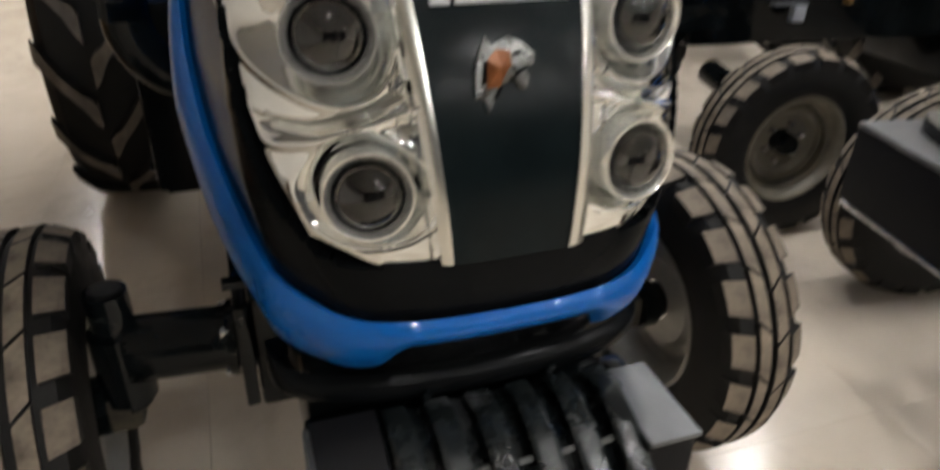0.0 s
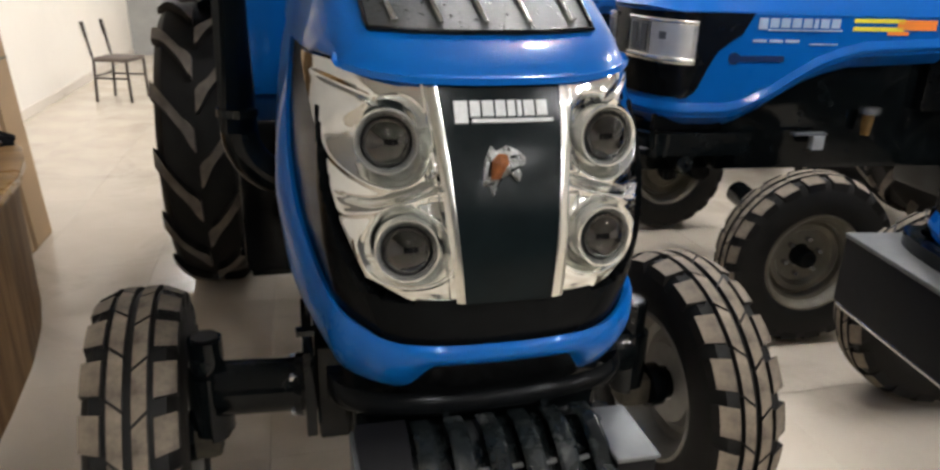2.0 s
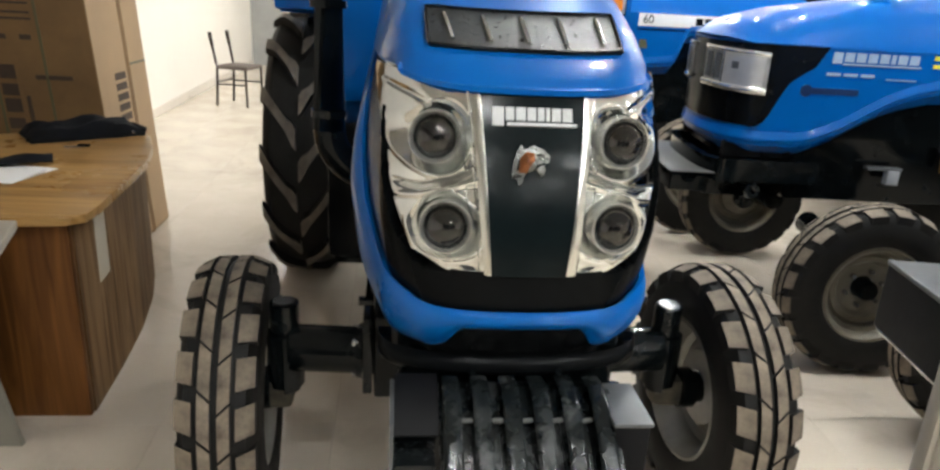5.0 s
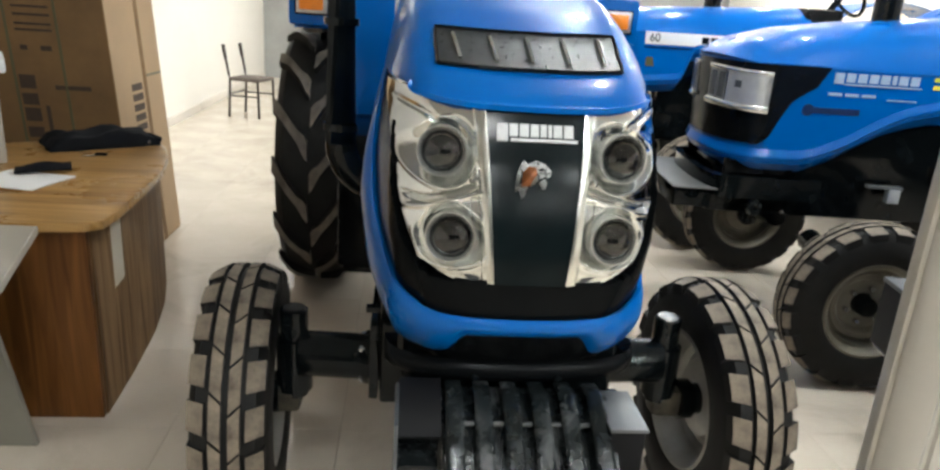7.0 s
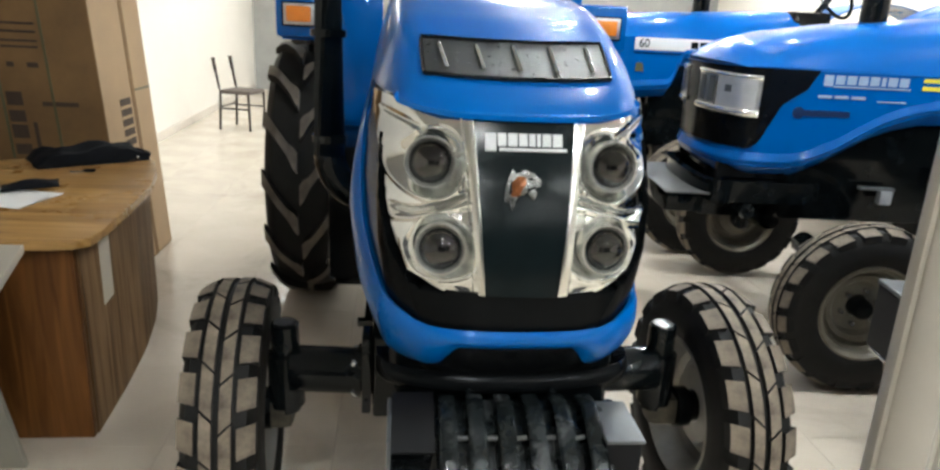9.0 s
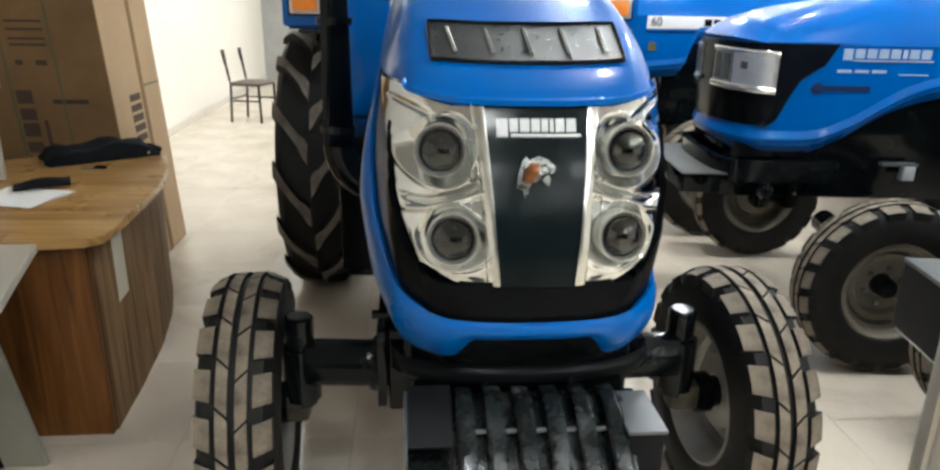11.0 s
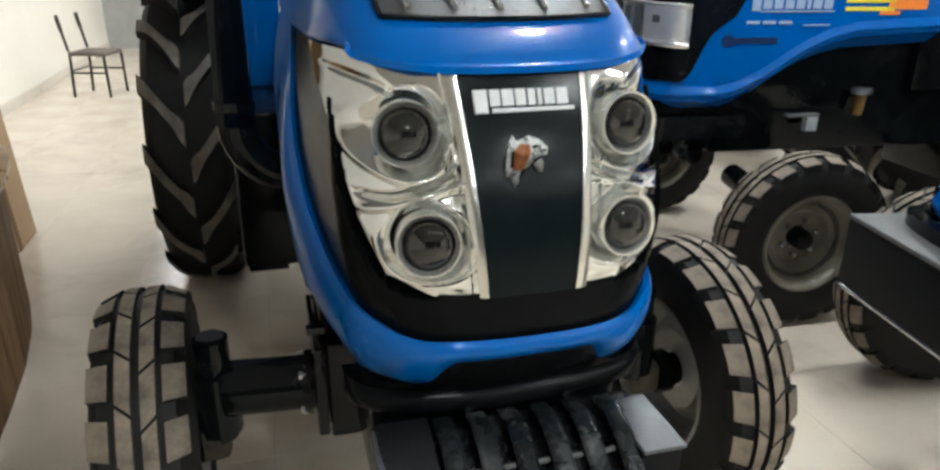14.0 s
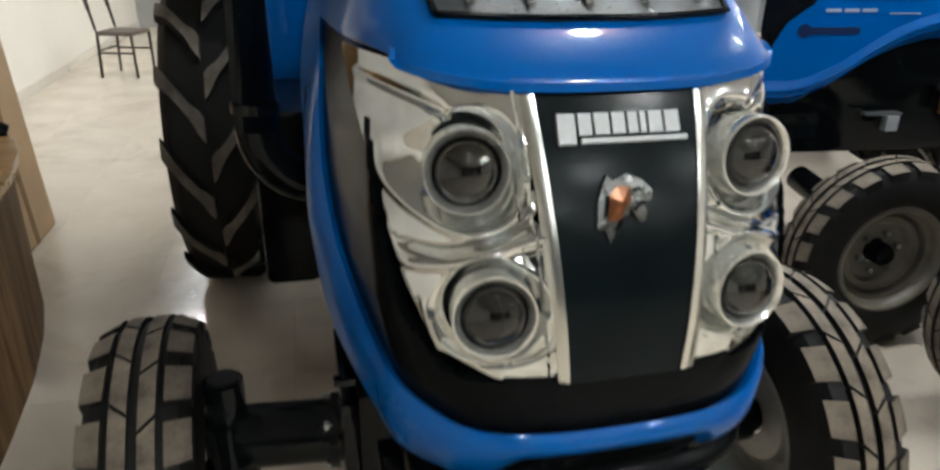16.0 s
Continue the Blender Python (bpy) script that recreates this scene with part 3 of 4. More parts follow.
        def strip(u, v):
            z = 0.987 + 0.330 * v
            i, o = lamp_x(z)
            w = 0.017 - 0.004 * smooth01((0.5 - v) / 0.5) if s < 0 else 0.016 + 0.004 * smooth01((0.5 - v) / 0.5)
            return face(s * (i + w * u), z, 0.0085 - 0.004 * u * u)
        part("trim", sheet(bmesh.new(), strip, 6, 30, 0.006, flip=s < 0), SATIN, L, "bright satin inner trim")
        for cx, cz in C:
            p = face(cx, cz, 0.0)
            mm = Matrix.Translation(p + Vector((0, -0.002, 0))) @ Matrix.Rotation(radians(90), 4, "Z") @ Matrix.Rotation(radians(s * 7), 4, "Z") @ Matrix.Rotation(radians(6), 4, "Y")
            part("ring", lathe(bmesh.new(), [(0.0393, 0.03), (0.0393, 0.002), (0.0400, -0.001), (0.0475, -0.0085), (0.0494, -0.0085), (0.0502, -0.004), (0.0502, 0.03)], mm, 40, closed=True), RINGM, L, "polished chrome ring")
            part("lens_seat", lathe(bmesh.new(), [(0.0380, 0.03), (0.0380, 0.004), (0.0383, -0.001), (0.0392, -0.001), (0.0392, 0.03)], mm, 36, closed=True), BLACKP, L, "black seat round the lens")
            dome = [(0.0380 * math.sin(a), -0.028 * math.cos(a) + 0.006) for a in [i * math.pi / 2 / 11 for i in range(12)]]
            dome += [(0.0380, 0.010), (0.0, 0.012)]
            part("projector_lens", lathe(bmesh.new(), dome, mm, 36), LENS, L, "domed projector lens of clear glass")
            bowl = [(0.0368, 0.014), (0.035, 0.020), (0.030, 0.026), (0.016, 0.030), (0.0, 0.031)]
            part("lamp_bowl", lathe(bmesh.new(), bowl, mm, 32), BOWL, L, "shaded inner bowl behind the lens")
    # wordmark as plain blocks and an animal-shaped emblem as a plain shape
    badge = new("badge")
    badge.parent = t
    tagged(badge, "raised silver blocks on a bar")
    xs = -0.077
    for k, wd in enumerate([0.021, 0.016, 0.018, 0.016, 0.012, 0.007, 0.017, 0.018]):
        lo = 1.254 if k == 0 else 1.263
        bm = sheet(bmesh.new(), lambda u, v: face(xs + wd * u, lo + (1.285 - lo) * v, 0.011), 2, 3, 0.007)
        part("block", bm, BADGEM, badge, smooth=False)
        xs += wd + 0.0035
    part("underline", sheet(bmesh.new(), lambda u, v: face(-0.05 + 0.131 * u, 1.2545 + 0.005 * v, 0.011), 6, 1, 0.007), BADGEM, badge, smooth=False)
    em = new("emblem")
    em.parent = t
    tagged(em, "chrome and orange animal-head emblem")

    def plate(poly, off, th):
        bm = bmesh.new()
        fr = [bm.verts.new(face(x, z, off - 0.002)) for x, z in poly]
        md = bm.verts.new(face(sum(x for x, z in poly) / len(poly), sum(z for x, z in poly) / len(poly), off + 0.004))
        bk = [bm.verts.new(face(x, z, off - th)) for x, z in poly]
        bm.faces.new(list(reversed(bk)))
        for i in range(len(poly)):
            bm.faces.new((fr[i], fr[(i + 1) % len(poly)], md))
            bm.faces.new((fr[i], bk[i], bk[(i + 1) % len(poly)], fr[(i + 1) % len(poly)]))
        return bm
    EP = [(-0.040, 1.165), (-0.037, 1.195), (-0.03, 1.212), (-0.024, 1.222), (-0.018, 1.214), (0.0, 1.222), (0.018, 1.215), (0.03, 1.204), (0.029, 1.195), (0.018, 1.190), (0.022, 1.181), (0.018, 1.171), (0.012, 1.172), (0.008, 1.184), (-0.005, 1.178), (-0.018, 1.172), (-0.026, 1.150), (-0.03, 1.165)]
    part("outline", plate(EP, 0.013, 0.009), EMBM, em, "chrome raised shape", smooth=False)
    part("inlay", plate([(-0.029, 1.174), (-0.026, 1.200), (-0.015, 1.210), (0.0, 1.208), (0.001, 1.195), (-0.008, 1.184), (-0.014, 1.174)], 0.0185, 0.004), EMB, em, "orange enamel inlay", smooth=False)
    for poly in ([(0.003, 1.187), (0.019, 1.193), (0.019, 1.190), (0.004, 1.183)], [(-0.033, 1.178), (-0.029, 1.200), (-0.026, 1.199), (-0.030, 1.178)], [(0.004, 1.206), (0.013, 1.208), (0.013, 1.204), (0.004, 1.203)], [(-0.022, 1.163), (-0.014, 1.176), (-0.011, 1.175), (-0.019, 1.162)]):
        part("slit", plate(poly, 0.0185, 0.008), BLACKP, em, "dark engraved line", smooth=False)
    # chassis nose and axle
    part("bolster", box(bmesh.new(), (-0.24, 0.14, 0.50), (0.24, 1.0, 0.80), 0.012), BLACKM, t, "black cast front bolster")

    def bar(u, v):
        f = (u * 2 - 1) * math.pi / 2
        x = 0.285 * (1 if f > 0 else -1) * abs(math.sin(f)) ** 0.75
        return Vector((x, 0.045 + 0.13 * (1 - max(0.0, math.cos(f)) ** 0.75) + 0.018 * abs(2 * v - 1) ** 3, 0.735 + 0.048 * v))
    part("bumper_bar", sheet(bmesh.new(), bar, 40, 6, 0.03), FASCIA, t, "curved black steel bumper bar")
    for x in (-0.09, 0.09):
        part("bumper_bolt", cyl(bmesh.new(), (x, 0.038, 0.755), (x, 0.06, 0.755), 0.008, n=6), BLACKM, t, smooth=False)
    part("axle_box", box(bmesh.new(), (-0.30, 0.42, 0.46), (0.30, 0.70, 0.70), 0.012), BLACKM, t, "black axle housing")
    for s in (-1, 1):
        part("axle_tube", cyl(bmesh.new(), (s * 0.28, 0.58, 0.515), (s * 0.53, 0.60, 0.515), 0.066, n=32), BLACKM, t, "glossy black axle tube")
        part("side_bracket", box(bmesh.new(), (s * 0.315 - 0.012, 0.40, 0.485), (s * 0.315 + 0.012, 0.68, 0.70), 0.004), BLACKM, t, "black flange plate")
        part("axle_flange", cyl(bmesh.new(), (s * 0.327, 0.582, 0.515), (s * 0.345, 0.584, 0.515), 0.078, n=28), BLACKM, t)
        for k in range(4):
            fy, fz = 0.583 + 0.068 * math.cos(0.785 + k * 1.571), 0.515 + 0.068 * math.sin(0.785 + k * 1.571)
            part("flange_nut", cyl(bmesh.new(), (s * 0.343, fy, fz), (s * 0.360, fy, fz), 0.010, n=6), STEEL, t, smooth=False)
        part("bracket_bolt", cyl(bmesh.new(), (s * 0.30, 0.43, 0.735), (s * 0.338, 0.43, 0.735), 0.013, n=6), BLACKM, t, smooth=False)
        part("kingpin", cyl(cyl(bmesh.new(), (s * 0.551, 0.61, 0.38), (s * 0.551, 0.61, 0.648), 0.040), (s * 0.551, 0.61, 0.40), (s * 0.551, 0.61, 0.56), 0.052), BLACKM, t)
        # same caps: the left one's missing gleam is put into a black colour
        part("kingpin_cap", cyl(bmesh.new(), (s * 0.551, 0.61, 0.648), (s * 0.551, 0.61, 0.655), 0.031), STEEL if s > 0 else PLATEM, t, "steel kingpin cap")
        part("knuckle", box(bmesh.new(), (s * 0.58 - 0.05, 0.57, 0.33), (s * 0.58 + 0.05, 0.66, 0.42), 0.024), MUDM, t, "muddy cast steering knuckle")
        steer = 3.0
        front_wheel(t, "front_wheel", pose(0.704 if s > 0 else -0.687, 0.61, 0.380, 0, 0, steer) @ pose(0, 0, 0, 11 * s) @ Matrix.Scale(1.02, 4), outward=s, rim_mat=RIMS)
        rear_wheel(t, "rear_wheel", pose(s * 0.69, 2.62, 0.675), outward=s)
        # fender with a lamp housing on its front
        def fen(u, v):
            a = radians(121 - 103 * u)
            return Vector((s * (0.44 + 0.34 * v), 2.62 + 0.80 * math.cos(a), 0.675 + 0.80 * math.sin(a)))
        part("fender", sheet(bmesh.new(), fen, 28, 4, 0.008), BLUE, t, "blue rear fender")
        xc = s * 0.672
        lp = part("fender_lamp", box(bmesh.new(), (xc - 0.105, 2.0, 1.372), (xc + 0.105, 2.26, 1.57), 0.022), BLUE, t, "blue lamp housing on the fender")
        part("bezel", box(bmesh.new(), (xc - 0.075, 1.988, 1.418), (xc + 0.075, 2.002, 1.522), 0.006), BLACKP, lp, "black lamp bezel")
        part("reflector", box(bmesh.new(), (xc - 0.066, 1.981, 1.426), (xc + 0.066, 1.989, 1.514), 0.003), SILVERL, lp, "silver lamp surround")
        part("indicator", box(bmesh.new(), (xc - 0.054, 1.966, 1.438), (xc + 0.050, 1.982, 1.504), 0.007), ORANGE, lp, "amber indicator lens")
    for s in (-1, 1):
        part("engine_side_panel", box(bmesh.new(), (s * 0.295 - 0.006, 0.62, 1.02), (s * 0.295 + 0.006, 1.45, 1.40), 0.003), BLUE, t, "blue engine side panel")
    part("engine", box(bmesh.new(), (-0.22, 0.9, 0.42), (0.22, 1.9, 1.25), 0.03), BLACKM, t, "dark engine block")
    part("gearbox", box(bmesh.new(), (-0.3, 1.85, 0.4), (0.3, 2.9, 0.95), 0.03), BLACKM, t)
    part("footboard", box(bmesh.new(), (-0.52, 1.45, 0.52), (0.52, 2.1, 0.55), 0.006), BLACKM, t, "black footboard")
    part("dashboard", box(bmesh.new(), (-0.25, 1.3, 0.9), (0.25, 1.6, 1.45), 0.03), BLUE, t)
    part("seat", box(bmesh.new(), (-0.24, 2.3, 1.0), (0.24, 2.75, 1.12), 0.04), BLACKP, t, "black seat")
    part("rear_axle", cyl(bmesh.new(), (-0.8, 2.62, 0.675), (0.8, 2.62, 0.675), 0.09), BLACKM, t)
    pts = [(-0.458, 1.0, 2.3), (-0.458, 1.0, 1.06)] + [(-0.458 + 0.14 * (1 - math.cos(a)), 1.0, 1.06 - 0.14 * math.sin(a)) for a in [k * math.pi / 16 for k in range(1, 9)]] + [(-0.22, 1.0, 0.92)]
    part("exhaust_pipe", tube(bmesh.new(), pts, 0.05, 24), BLACKM, t, "black exhaust pipe with an elbow")
    for z in (1.10, 1.42):
        part("exhaust_clamp", cyl(bmesh.new(), (-0.458, 1.0, z), (-0.458, 1.0, z + 0.022), 0.054, n=28), BLACKM, t, "black pipe clamp")
    for s in (-1, 1):
        part("fender_side", sheet(bmesh.new(), lambda u, v: Vector((s * 0.44, 2.62 + (0.45 + 0.34 * v) * math.cos(radians(150 - 120 * u)), 0.675 + (0.45 + 0.34 * v) * math.sin(radians(150 - 120 * u)))), 20, 3, 0.008), BLUE, t, "blue inner fender side")
        part("cowl_panel", box(bmesh.new(), (s * 0.40 - 0.09, 1.72, 1.04), (s * 0.40 + 0.09, 1.74, 1.62), 0.004), BLUE, t, "blue cowl panel behind the engine")
        part("step_tank", box(bmesh.new(), (s * 0.40 - 0.09, 1.25, 0.54), (s * 0.40 + 0.09, 1.75, 1.04), 0.02), BLACKP, t, "black side tank")
        part("foot_step", box(bmesh.new(), (s * 0.42 - 0.07, 1.5, 0.42), (s * 0.42 + 0.07, 1.62, 0.45), 0.008), BLACKM, t)
        part("step_hanger", box(bmesh.new(), (s * 0.36 - 0.015, 1.54, 0.44), (s * 0.36 + 0.015, 1.58, 0.56), 0.003), BLACKM, t)
    # front weights on their carrier: a raised rib on each casting, shoulders at the foot
    part("weight_carrier", box(bmesh.new(), (-0.25, -0.03, 0.50), (0.25, 0.12, 0.69), 0.01), BLACKM, t, "black weight carrier")
    PROF = [(0.0, 0.045, 0.742), (0.12, -0.005, 0.748), (0.30, -0.050, 0.732), (0.6, -0.115, 0.690), (0.85, -0.170, 0.645), (0.93, -0.195, 0.622), (1.0, -0.215, 0.52)]

    def profile(u):
        return lerp(u, [(k, y) for k, y, z in PROF]), lerp(u, [(k, z) for k, y, z in PROF])
    for k in range(6):
        x0 = -0.156 + k * 0.0585

        def web(u, v):
            y, z = profile(u)
            d = 0.030 * (1 - smooth01((u - 0.80) / 0.08))
            return Vector((x0 + 0.0565 * v + 0.012 * (x0 + 0.028) * u, y + 0.6 * d, z - 0.8 * d))

        def rib(u, v):
            w = u * 0.90
            y, z = profile(w)
            e = 0.004 * abs(2 * v - 1) ** 6 + 0.006 * smooth01((u - 0.92) / 0.08)
            return Vector((x0 + 0.003 + (0.034 + 0.004 * u) * v + 0.012 * (x0 + 0.028) * w, y + 0.5 * e - 0.001, z - e + 0.002))
        wt = part("front_weight", sheet(bmesh.new(), web, 26, 6, 0.05), WEIGHTM, t, "scuffed black cast-iron weight")
        part("rib", sheet(bmesh.new(), rib, 26, 10, 0.032), WEIGHTM, wt)
        if k < 5:
            yp, zp = profile(0.40)
            part("weight_pin", cyl(bmesh.new(), (x0 + 0.038, yp + 0.008, zp - 0.010 - 0.001 * k), (x0 + 0.060, yp + 0.008, zp - 0.010), 0.0045, n=10), PLATEG, wt, "worn steel pin")
    yl, zl = profile(0.89)
    part("weight_label", box(bmesh.new(), (-0.034, -0.007, 0.0), (0.034, 0.006, 0.001), 0.0, Matrix.Translation((0.063, yl, zl + 0.006)) @ Matrix.Rotation(radians(38), 4, "X")), WHITED, t, "white label", smooth=False)
    bm = sheet(bmesh.new(), lambda u, v: Vector((-0.248 + 0.086 * v, 0.04 - 0.125 * u, 0.752 - 0.062 * u * u)), 8, 2, 0.012)
    part("carrier_cover", bm, PLATEM, t, "dusty black sloping cover plate")
    part("carrier_step", box(bmesh.new(), (-0.246, -0.11, 0.615), (-0.168, -0.03, 0.640), 0.004), DUSTM, t)
    part("carrier_cheek", box(bmesh.new(), (-0.256, -0.115, 0.48), (-0.248, 0.05, 0.735), 0.003), GREYD, t, "worn grey edge plate")
    # shaded front and lit top of the box, split into two colours
    part("tool_box", box(bmesh.new(), (0.175, -0.097, 0.50), (0.248, 0.05, 0.714), 0.004), PLATEM, t, "sheet-metal box, its front shade put into the black")
    part("box_lid", box(bmesh.new(), (0.173, -0.103, 0.714), (0.251, 0.05, 0.722), 0.002), GREYD, t, "worn grey lid, light on the top put into its grey")
    return t


four_lamp_tractor(pose(0.35, 0, 0))


# ---- tractors with wrap-round lamps ----
W2, D2, N2 = 0.385, 0.26, 2.4


def corner(k, off=0.0):
    """Plan of the nose: k from 0 at the tip to 1 where the side begins."""
    f = k * math.pi / 2
    x = (W2 + off) * math.sin(f) ** (2 / N2) if k > 0 else 0.0
    return x, 0.045 + (D2 - 0.045 + off) * (1 - max(0.0, math.cos(f)) ** (2 / N2)) - off


def side_tractor(name, label, m, plate=False, strip=False):
    """A tractor whose nose points to local -y, like the first one; its wrap-round lamps sit on the corners."""
    t = thing(name, label, "tractor", m, group="blue tractors")

    def zt(y):
        return lerp(y, [(0.0, 1.42), (0.05, 1.455), (0.15, 1.485), (0.5, 1.505), (1.4, 1.55)] if strip else [(0.0, 1.36), (0.04, 1.395), (0.12, 1.44), (0.3, 1.49), (0.6, 1.535), (1.05, 1.58), (1.4, 1.60)])

    LOW = [(0, 1.0), (0.3, 1.0), (0.55, 1.02), (0.62, 1.22), (1.5, 1.26)] if strip else [(0, 0.90), (0.38, 0.90), (0.46, 0.915), (0.59, 0.975), (0.68, 1.035), (0.78, 1.095), (0.88, 1.135), (1.0, 1.165), (1.5, 1.19)]
    if plate:
        LOW = [(0, 0.83), (0.3, 0.84)] + LOW[2:]
    nb = 0.905 if plate else 0.985

    def zlow(y):
        return lerp(y, LOW)

    def plan(a, off=0.0):
        # a from -1 to 1 round the nose, straight sides past 0.35
        s = 1 if a >= 0 else -1
        a = abs(a)
        if a < 0.35:
            x, y = corner(a / 0.35, off)
        else:
            x, y = W2 + off, D2 + (a - 0.35) / 0.65 * 1.18
        return s * x, y

    def body(u, v):
        x, y = plan(u * 2 - 1)
        z = zlow(y) + (1.345 - zlow(y)) * v
        return Vector((x, y, z))
    part("side_panel", sheet(bmesh.new(), body, 140, 14, 0.008), BLUE, t, "glossy blue side panels")

    def lip(u, v):
        # a crease at the top of the band, below which it turns in under the body
        x, y = plan(u * 2 - 1, lerp(v, [(0.0, -0.085), (0.35, -0.030), (0.62, 0.010), (0.70, 0.014), (0.78, 0.010), (1.0, 0.002)]))
        return Vector((x, y, zlow(y) - 0.055 + 0.12 * v))
    part("lower_lip", sheet(bmesh.new(), lip, 140, 16, 0.006), BLUE, t, "rolled blue lower edge")

    def top(u, v):
        f = (u * 2 - 1) * math.pi / 2
        q = math.sin(f)
        q = (1 if q > 0 else -1) * min(0.9999, abs(q) ** 0.9)
        a = abs(q)
        sx = 1.42 * v ** 1.5
        y = 0.045 + sx + (D2 - 0.045) * (1 - (1 - a ** N2) ** (1 / N2)) * (1 - smooth01(sx / 1.0))
        return Vector((q * (W2 + 0.004), y - 0.004, 1.335 + (zt(sx) - 1.335) * (1 - a ** 4)))
    part("hood", sheet(bmesh.new(), top, 60, 36, 0.01), BLUE, t, "glossy blue engine hood")

    if not strip:
        def nose(u, v):
            # black corner panel, from the tip round to a slanted rear edge
            z = nb + v * (1.34 - nb)
            end = lerp(z, [(0.985, 0.20), (0.995, 0.225), (1.03, 0.25), (1.10, 0.28), (1.18, 0.32), (1.22, 0.37), (1.25, 0.42), (1.34, 0.47)])
            a = u * 2 - 1
            s = 1 if a >= 0 else -1
            a = abs(a)
            if a < 0.5:
                x, y = corner(a / 0.5 * (min(1.0, 0.55 + end)), 0.005)
            else:
                x0, y0 = corner(min(1.0, 0.55 + end), 0.005)
                k = (a - 0.5) / 0.5
                x, y = x0 + (W2 + 0.005 - x0) * min(1.0, k * 2), y0 + (max(end, y0) - y0) * k
            return Vector((s * x, y, z))
        part("nose_panel", sheet(bmesh.new(), nose, 90, 16, 0.006), BLACKP, t, "matt black nose panel")
    for s in (-1, 1):
        if not strip:
            L = new("headlamp")
            L.parent = t
            tagged(L, "wrap-round clear headlamp with chrome edge")

            def lamp(u, v, off=0.012):
                z = 1.155 + 0.155 * v - 0.012 * u
                x, y = corner(0.12 + 0.78 * u, off)
                return Vector((s * x, y + 0.02 * max(0.0, u - 0.7), z))
            part("reflector", sheet(bmesh.new(), lambda u, v: lamp(u, v, 0.011 + 0.006 * (0.4 + 0.6 * v) * abs(math.sin(9.4 * u)) * smooth01((0.75 - u) / 0.1)), 40, 14, 0.004, flip=s < 0), SILVERL, L, "moulded silver reflector")
            part("divider", sheet(bmesh.new(), lambda u, v: lamp(0.345 + 0.022 * u, v, 0.021), 3, 6, 0.006, flip=s < 0), RINGM, L, "chrome divider")
            part("side_reflector", sheet(bmesh.new(), lambda u, v: lamp(0.372 + 0.575 * u, 0.05 + 0.87 * v, 0.0185 + 0.004 * math.sin(math.pi * u)), 20, 10, 0.004, flip=s < 0), FROST, L, "frosted silver side reflector")
            for k in range(2):
                part("bulb_cell", sheet(bmesh.new(), lambda u, v: lamp(0.05 + 0.16 * k + 0.10 * u, 0.12 + 0.74 * v, 0.0195), 5, 6, 0.003, flip=s < 0), GREYD, L, "dark bulb cell")
            part("bulb_window", sheet(bmesh.new(), lambda u, v: lamp(0.50 + 0.10 * u, 0.5 + 0.2 * v, 0.0245), 5, 4, 0.004, flip=s < 0), GREYD, L)
            part("lower_edge", sheet(bmesh.new(), lambda u, v: lamp(u, -0.12 + 0.17 * v, 0.022 + 0.006 * math.sin(math.pi * v)), 24, 5, 0.006, flip=s < 0), RINGM, L, "bright chrome lower edge")
            part("upper_edge", sheet(bmesh.new(), lambda u, v: lamp(u, 0.92 + 0.12 * v, 0.019 + 0.004 * math.sin(math.pi * v)), 24, 4, 0.006, flip=s < 0), RINGM, L)
            part("end_edge", sheet(bmesh.new(), lambda u, v: lamp(0.95 + 0.05 * u, v, 0.019), 4, 8, 0.006, flip=s < 0), SILVERL, L)
        x = s * (W2 + 0.0015)
        if not strip:
            # side decals as plain bars
            D = new("decal")
            D.parent = t
            tagged(D, "silver, yellow and orange side decal bars")

            def flat(nm, y0, y1, z0, z1, mat):
                a, b = sorted((x - s * 0.0005, x + s * 0.003))
                part(nm, box(bmesh.new(), (a, y0, z0), (b, y1, z1)), mat, D, smooth=False)
            yy = 0.49
            for k in range(8):
                flat("block", yy, yy + 0.040 - (0.022 if k == 5 else 0), 1.283 - (0.008 if k == 0 else 0), 1.322, SILVERD)
                yy += 0.051 - (0.022 if k == 5 else 0)
            flat("underline", 0.535, 0.88, 1.270, 1.276, SILVERD)
            flat("stripe", 0.93, 1.17, 1.308, 1.325, YELLOW)
            flat("stripe", 0.93, 1.17, 1.274, 1.291, YELLOW)
            flat("flash", 1.14, 1.33, 1.28, 1.322, ORANGED)
            flat("flash", 1.10, 1.20, 1.258, 1.2735, ORANGED)
            for k in range(3):
                flat("small_bar", 0.475 + 0.075 * k, 0.535 + 0.075 * k, 1.222, 1.234, SILVERD)
            flat("outline_bar", 0.74, 0.87, 1.214, 1.2185, SILVERD)
            flat("model_bar", 0.40, 0.63, 1.140, 1.166, NAVYD)
            part("knob", cyl(bmesh.new(), (s * W2, 0.40, 1.153), (s * (W2 + 0.005), 0.40, 1.153), 0.026, n=20), NAVYD, D)
        part("axle_tube", cyl(bmesh.new(), (s * 0.2, 0.62, 0.5), (s * 0.56, 0.62, 0.46), 0.055, n=20), BLACKM, t)
        part("kingpin", cyl(bmesh.new(), (s * 0.56, 0.62, 0.36), (s * 0.56, 0.62, 0.66), 0.04), BLACKM, t)
        front_wheel(t, "front_wheel", pose(s * (0.775 if plate else 0.735), 0.595 if plate else 0.65, 0.376) @ pose(0, 0, 0, 17 * s), outward=s)
        rear_wheel(t, "rear_wheel", pose(s * 0.72, 2.60, 0.675), outward=s)
        part("lower_skirt", box(bmesh.new(), (s * 0.30 - 0.02, 0.1, 0.83), (s * 0.30 + 0.02, 0.42, 0.905), 0.01), BLACKP, t)

